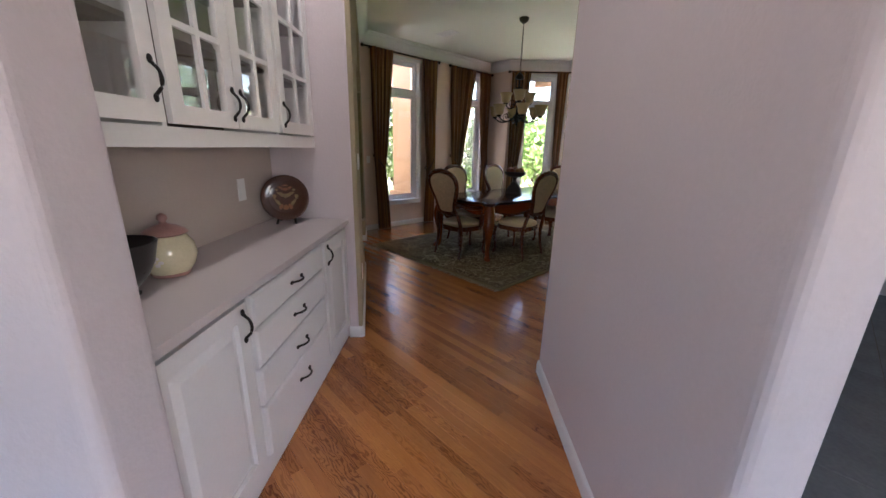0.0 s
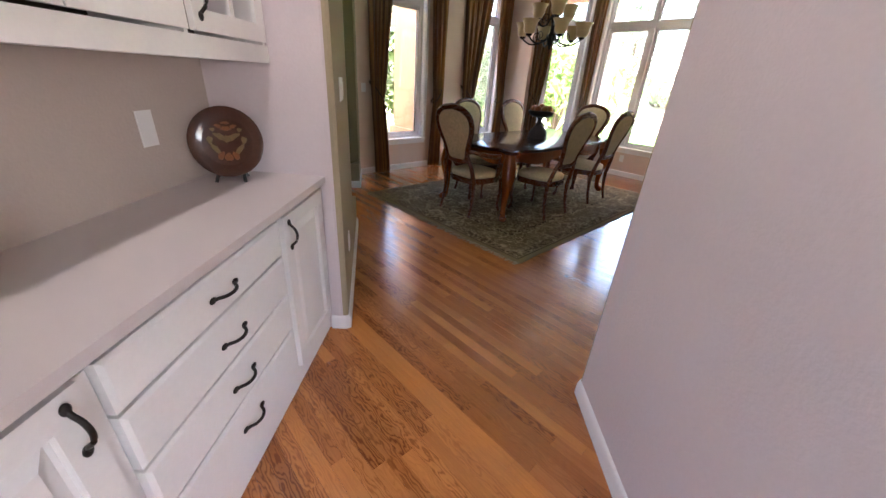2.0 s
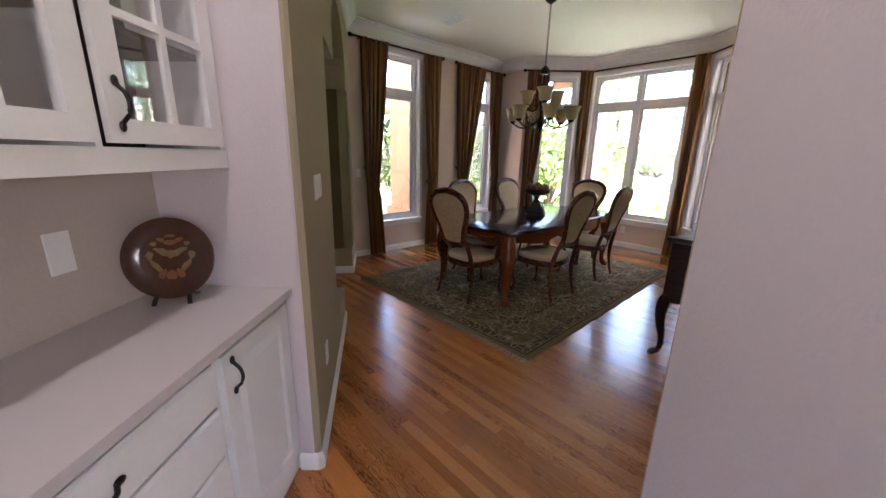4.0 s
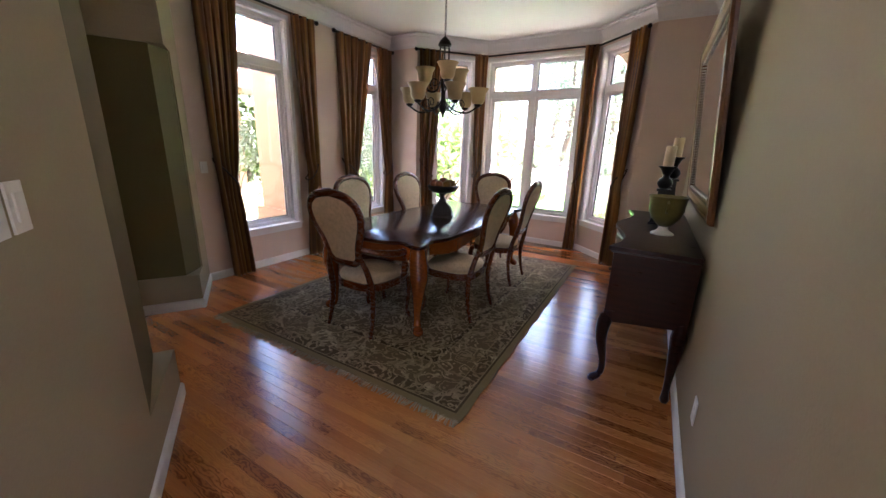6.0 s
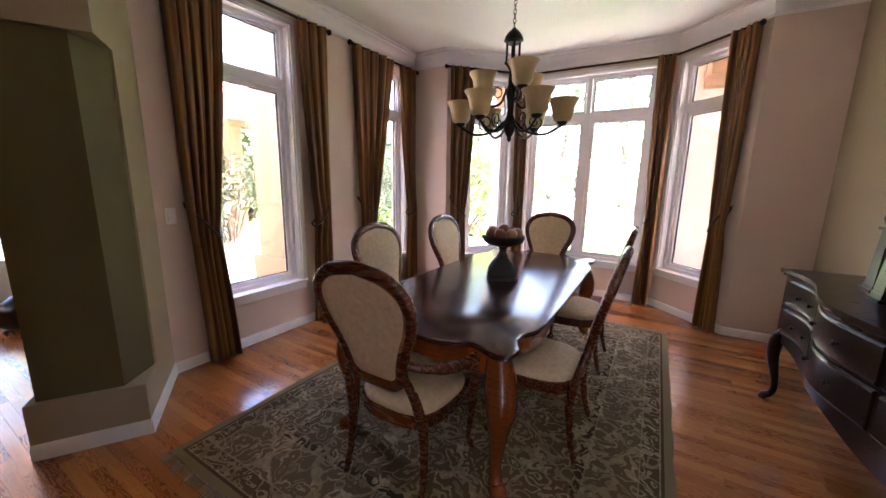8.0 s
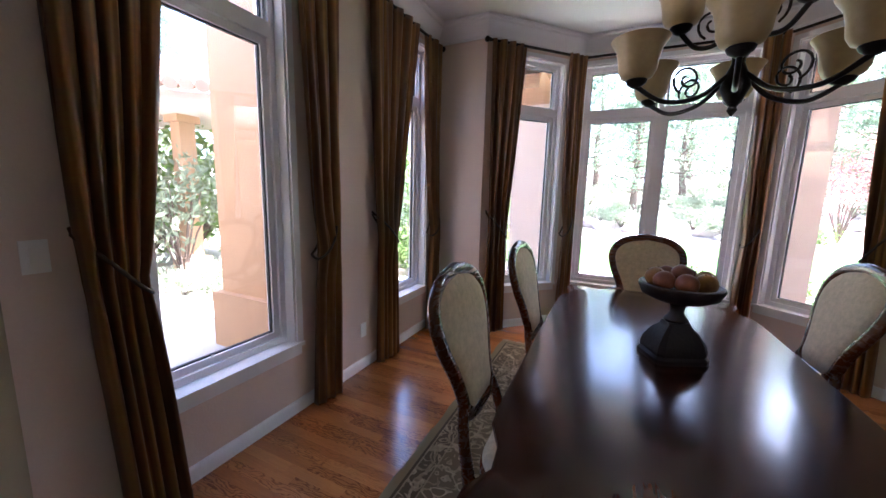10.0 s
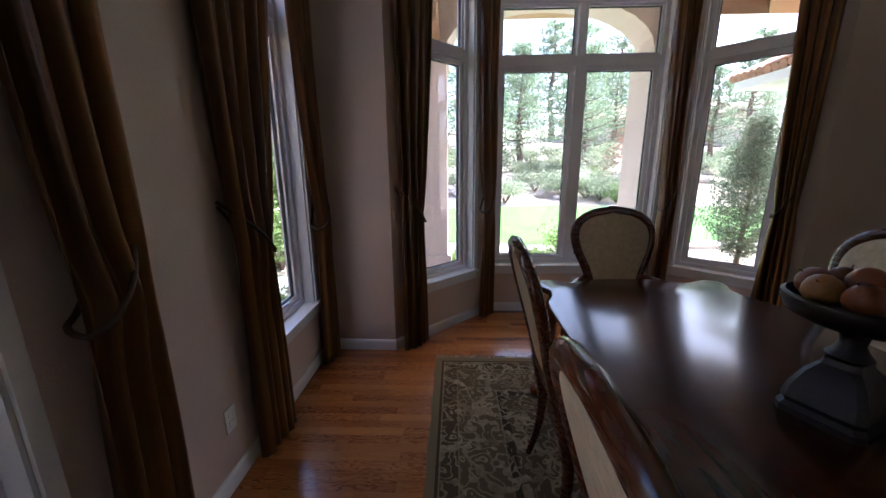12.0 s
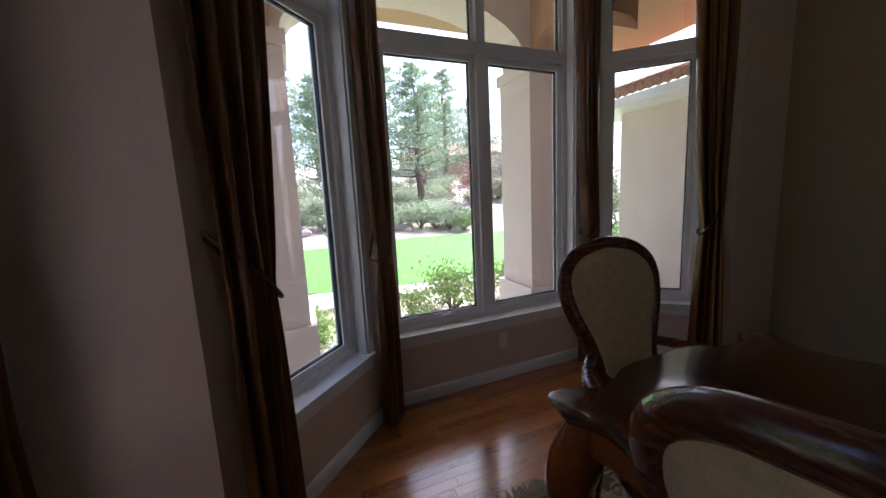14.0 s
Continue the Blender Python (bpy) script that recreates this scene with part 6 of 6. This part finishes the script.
box(bm, -0.055, 0.055, -0.047, -0.035, 0.04, 0.055)
part("stand", bm, M_BLACK, plate, "small black wooden stand", smooth=60)

# ---- switches, outlets, vent ----
def wall_plate(name, label, m, s, z, w, h, kind):
    p = thing(name, label, "switch" if kind == "switch" else "outlet", m @ Matrix.Translation((s, 0, z)))
    part("plate", B((-w / 2, w / 2, -0.006, -0.0005, -h / 2, h / 2)), M_PLATE, p, bevel=0.002)
    n_ = max(1, round(w / 0.07))
    for i in range(n_):
        c = (-w / 2) + w * (i + 0.5) / n_
        if kind == "switch":
            part("rocker", B((c - 0.016, c + 0.016, -0.010, -0.0058, -0.033, 0.033)), M_PLATE, p, bevel=0.002)
        elif kind == "outlet":
            for sz in (-1, 1):
                part("socket", B((c - 0.016, c + 0.016, -0.009, -0.0058, sz * 0.021 - 0.013, sz * 0.021 + 0.013)), M_PLATE, p, bevel=0.003)


MW, _ = along(W148, P1)
MR, _ = along(P7, P8)
MBACK = pose(*ab(0.55, -1.10), 0, 0, 0, 135)
wall_plate("light_switch", "white double rocker light switch on the cream wall", MW, 0.36, 1.30, 0.115, 0.115, "switch")
wall_plate("light_switch", "white single rocker light switch on the cream wall", MW, 0.475, 1.30, 0.07, 0.115, "switch")
wall_plate("wall_outlet", "white wall outlet above the baseboard", MW, 0.35, 0.41, 0.07, 0.115, "outlet")
wall_plate("wall_outlet", "white wall outlet between two curtains", ML, 1.86, 0.33, 0.07, 0.115, "outlet")
wall_plate("wall_outlet", "white wall outlet under the bay window", MB, 0.86, 0.30, 0.07, 0.115, "outlet")
wall_plate("wall_outlet", "white wall outlet on the cream wall", MR, P7[1] - 3.15, 0.36, 0.07, 0.115, "outlet")
wall_plate("light_switch", "white light switch on the beige wall", ML, 0.09, 1.20, 0.07, 0.115, "switch")
wall_plate("wall_outlet", "white blank plate on the pantry backsplash", MBACK, 2.03 - 0.55, 1.155, 0.07, 0.125, "blank")
vent = thing("ceiling_vent", "white slatted ceiling vent", "vent", pose(-4.32, 4.30, CEIL, 0, 0, 0))
part("frame", B((-0.17, 0.17, -0.09, -0.075, -0.008, -0.0005), (-0.17, 0.17, 0.075, 0.09, -0.008, -0.0005), (-0.17, -0.155, -0.075, 0.075, -0.008, -0.0005), (0.155, 0.17, -0.075, 0.075, -0.008, -0.0005)), M_TRIM, vent)
part("backing", B((-0.155, 0.155, -0.075, 0.075, -0.002, -0.0006)), M_GASKET, vent)
for i in range(7):
    y = -0.065 + i * 0.0215
    part("slat", B((-0.155, 0.155, y - 0.006, y + 0.006, -0.006, -0.0025)), M_TRIM, vent)

# black bag on the hall floor
bm = bmesh.new()
bmesh.ops.create_icosphere(bm, subdivisions=4, radius=1.0)
for v in bm.verts:
    w = noise.noise(v.co * 2.2) * 0.16
    v.co = Vector((v.co.x * 0.24 * (1 + w), v.co.y * 0.16 * (1 + w), max(0.0, (v.co.z * 0.5 + 0.42) * 0.34 * (1 + w))))
bag = part("bag", bm, M_BLACK, smooth=60)
bag.matrix_world = pose(-7.42, 2.95, 0, 0, 0, 80)
tagged(bag, "slumped black bag on the hall floor", "bag")

# added fill lights in the pantry ceiling; no fitting there is in view
M_FILL_LENS = bpy.data.materials.new("fill_lens")
M_FILL_LENS.use_nodes = True
M_FILL_LENS.node_tree.nodes["Principled BSDF"].inputs["Emission Color"].default_value = (1.0, 0.93, 0.86, 1)
M_FILL_LENS.node_tree.nodes["Principled BSDF"].inputs["Emission Strength"].default_value = 3.0
for a in (1.0, 1.9):
    x, y_ = ab(a, -0.50)
    dl = thing("recessed_light", "round recessed fill light added to the pantry ceiling, out of view", "ceiling light", pose(x, y_, CEIL), group="pantry ceiling lights")
    bm = bmesh.new()
    lathe(bm, [(0.075, -0.006), (0.095, -0.004), (0.095, -0.0005), (0.075, -0.0005)], 24, cap=False)
    part("trim_ring", bm, M_TRIM, dl, smooth=50)
    bm = bmesh.new()
    lathe(bm, [(0.001, -0.004), (0.074, -0.004), (0.074, -0.001), (0.001, -0.001)], 24)
    part("lens", bm, M_FILL_LENS, dl, "glowing lens of the added fill light")
    d_ = bpy.data.lights.new("fill_lamp", "AREA")
    d_.shape, d_.size, d_.energy, d_.color = "DISK", 0.14, PANTRY_FILL_W, (1.0, 0.93, 0.88)
    lo_ = new("fill_lamp", d_)
    lo_.matrix_world = look((x, y_, CEIL - 0.012), (x, y_ + 0.001, 0))

# ---- fill lamps at the assumed kitchen windows ----
kitchen_fill_light("kitchen_fill_light", look((3.55, 0.0, 1.6), (2.0, 0.0, 1.5)), 1.8, 1.25, KITCHEN_E)
kitchen_fill_light("kitchen_fill_light", look((1.0, -2.95, 1.6), (1.0, -1.0, 1.5)), 1.8, 1.25, KITCHEN_S)

# ---- oak strips and tiles, last ----
WOOD = [ab(0.45, 0.80), (-0.88, 1.99), (-0.88, 6.60), (-1.47, 6.60), (-2.12, 7.24), (-3.88, 7.24), (-4.68, 6.43), (-5.24, 6.43), (-5.24, 3.29),
        (-8.40, 3.29), on148(5.2, 3.6), on148(0.3, 3.6), ab(2.48, -1.18), ab(0.45, -1.18)]


def spans(poly, y):
    xs = []
    for i, p in enumerate(poly):
        q = poly[(i + 1) % len(poly)]
        if (p[1] > y) != (q[1] > y):
            xs.append(p[0] + (y - p[1]) / (q[1] - p[1]) * (q[0] - p[0]))
    xs.sort()
    return list(zip(xs[::2], xs[1::2]))


def strip(l, w, m=None, bm=None):
    """One board: a slab with eased upper edges, top at zero height."""
    bm = bm or bmesh.new()
    e = 0.0005
    lo = [(-l / 2, -w / 2), (l / 2, -w / 2), (l / 2, w / 2), (-l / 2, w / 2)]
    hi = [(-l / 2 + e, -w / 2 + e), (l / 2 - e, -w / 2 + e), (l / 2 - e, w / 2 - e), (-l / 2 + e, w / 2 - e)]
    rings = [[bm.verts.new((m @ Vector((x, y, z))) if m else (x, y, z)) for x, y in pl] for pl, z in ((lo, -0.0055), (lo, -0.0005), (hi, 0.0))]
    for r, q in zip(rings, rings[1:]):
        for i in range(4):
            bm.faces.new((r[i], r[(i + 1) % 4], q[(i + 1) % 4], q[i]))
    bm.faces.new(rings[2])
    return bm


rnd = random.Random(11)
rest_verts, rest_faces = [], []
single = 0
PW = 0.058
y = -1.6
while y < 7.25:
    for x0, x1 in spans(WOOD, y):
        x = x0 - rnd.random() * 0.8
        while x < x1:
            ln = rnd.uniform(0.35, 1.25)
            a, b_ = max(x, x0), min(x + ln, x1)
            x += ln
            if b_ - a < 0.03:
                continue
            c = (a + b_) / 2
            near = -3.1 < c < 0.3 and 0.3 < y < 3.4 and y > 1.1 * (-2.2 - c)
            if near and single < 300:
                single += 1
                ob = part("floor_board", strip(b_ - a - 0.0006, PW - 0.0006), M_OAK, floor)
                ob.location = (c, y, 0.0)
            else:
                k = len(rest_verts)
                l, w, e = b_ - a - 0.0006, PW - 0.0006, 0.0005
                for pl, z in (((l / 2, w / 2), -0.0055), ((l / 2, w / 2), -0.0005), ((l / 2 - e, w / 2 - e), 0.0)):
                    rest_verts += [(c - pl[0], y - pl[1], z), (c + pl[0], y - pl[1], z), (c + pl[0], y + pl[1], z), (c - pl[0], y + pl[1], z)]
                for r in (0, 4):
                    rest_faces += [(k + r + i, k + r + (i + 1) % 4, k + r + 4 + (i + 1) % 4, k + r + 4 + i) for i in range(4)]
                rest_faces.append((k + 8, k + 9, k + 10, k + 11))
    y += PW
me = bpy.data.meshes.new("floor_boards")
me.from_pydata(rest_verts, [], rest_faces)
me.materials.append(M_OAK)
rest = new("floor_boards", me)
rest.parent = floor
tagged(rest, kind="stuff")

TS = 0.335
rest_verts, rest_faces = [], []
tile_mesh = None
for i in range(-9, 14):
    for j in range(-10, 20):
        cx, cy = (i + 0.5) * TS, (j + 0.5) * TS
        a, b_ = (-cx + cy) * 0.70711, (cx + cy) * 0.70711
        if (a > 0.2 and b_ < 1.05) or cx < -0.62 and cy > 1.2 or cy > 5.9 or cx > 3.5 or cy < -2.9 or cx < -2.2:
            continue
        if 0.0 < cx < 1.8 and 1.0 < cy:
            if tile_mesh is None:
                ob = part("floor_tile", strip(TS - 0.005, TS - 0.005), M_TILE, floor)
                tile_mesh = ob.data
            else:
                ob = new("floor_tile", tile_mesh)
                ob.parent = floor
            ob.location = (cx, cy, 0.0)
        else:
            k = len(rest_verts)
            h = TS / 2 - 0.0025
            rest_verts += [(cx - h, cy - h, 0.0), (cx + h, cy - h, 0.0), (cx + h, cy + h, 0.0), (cx - h, cy + h, 0.0), (cx - h, cy - h, -0.0055), (cx + h, cy - h, -0.0055), (cx + h, cy + h, -0.0055), (cx - h, cy + h, -0.0055)]
            rest_faces += [(k, k + 1, k + 2, k + 3)] + [(k + q, k + 4 + q, k + 4 + (q + 1) % 4, k + (q + 1) % 4) for q in range(4)]
me = bpy.data.meshes.new("floor_tiles")
me.from_pydata(rest_verts, [], rest_faces)
me.materials.append(M_TILE)
rest = new("floor_tiles", me)
rest.parent = floor
tagged(rest, kind="stuff")
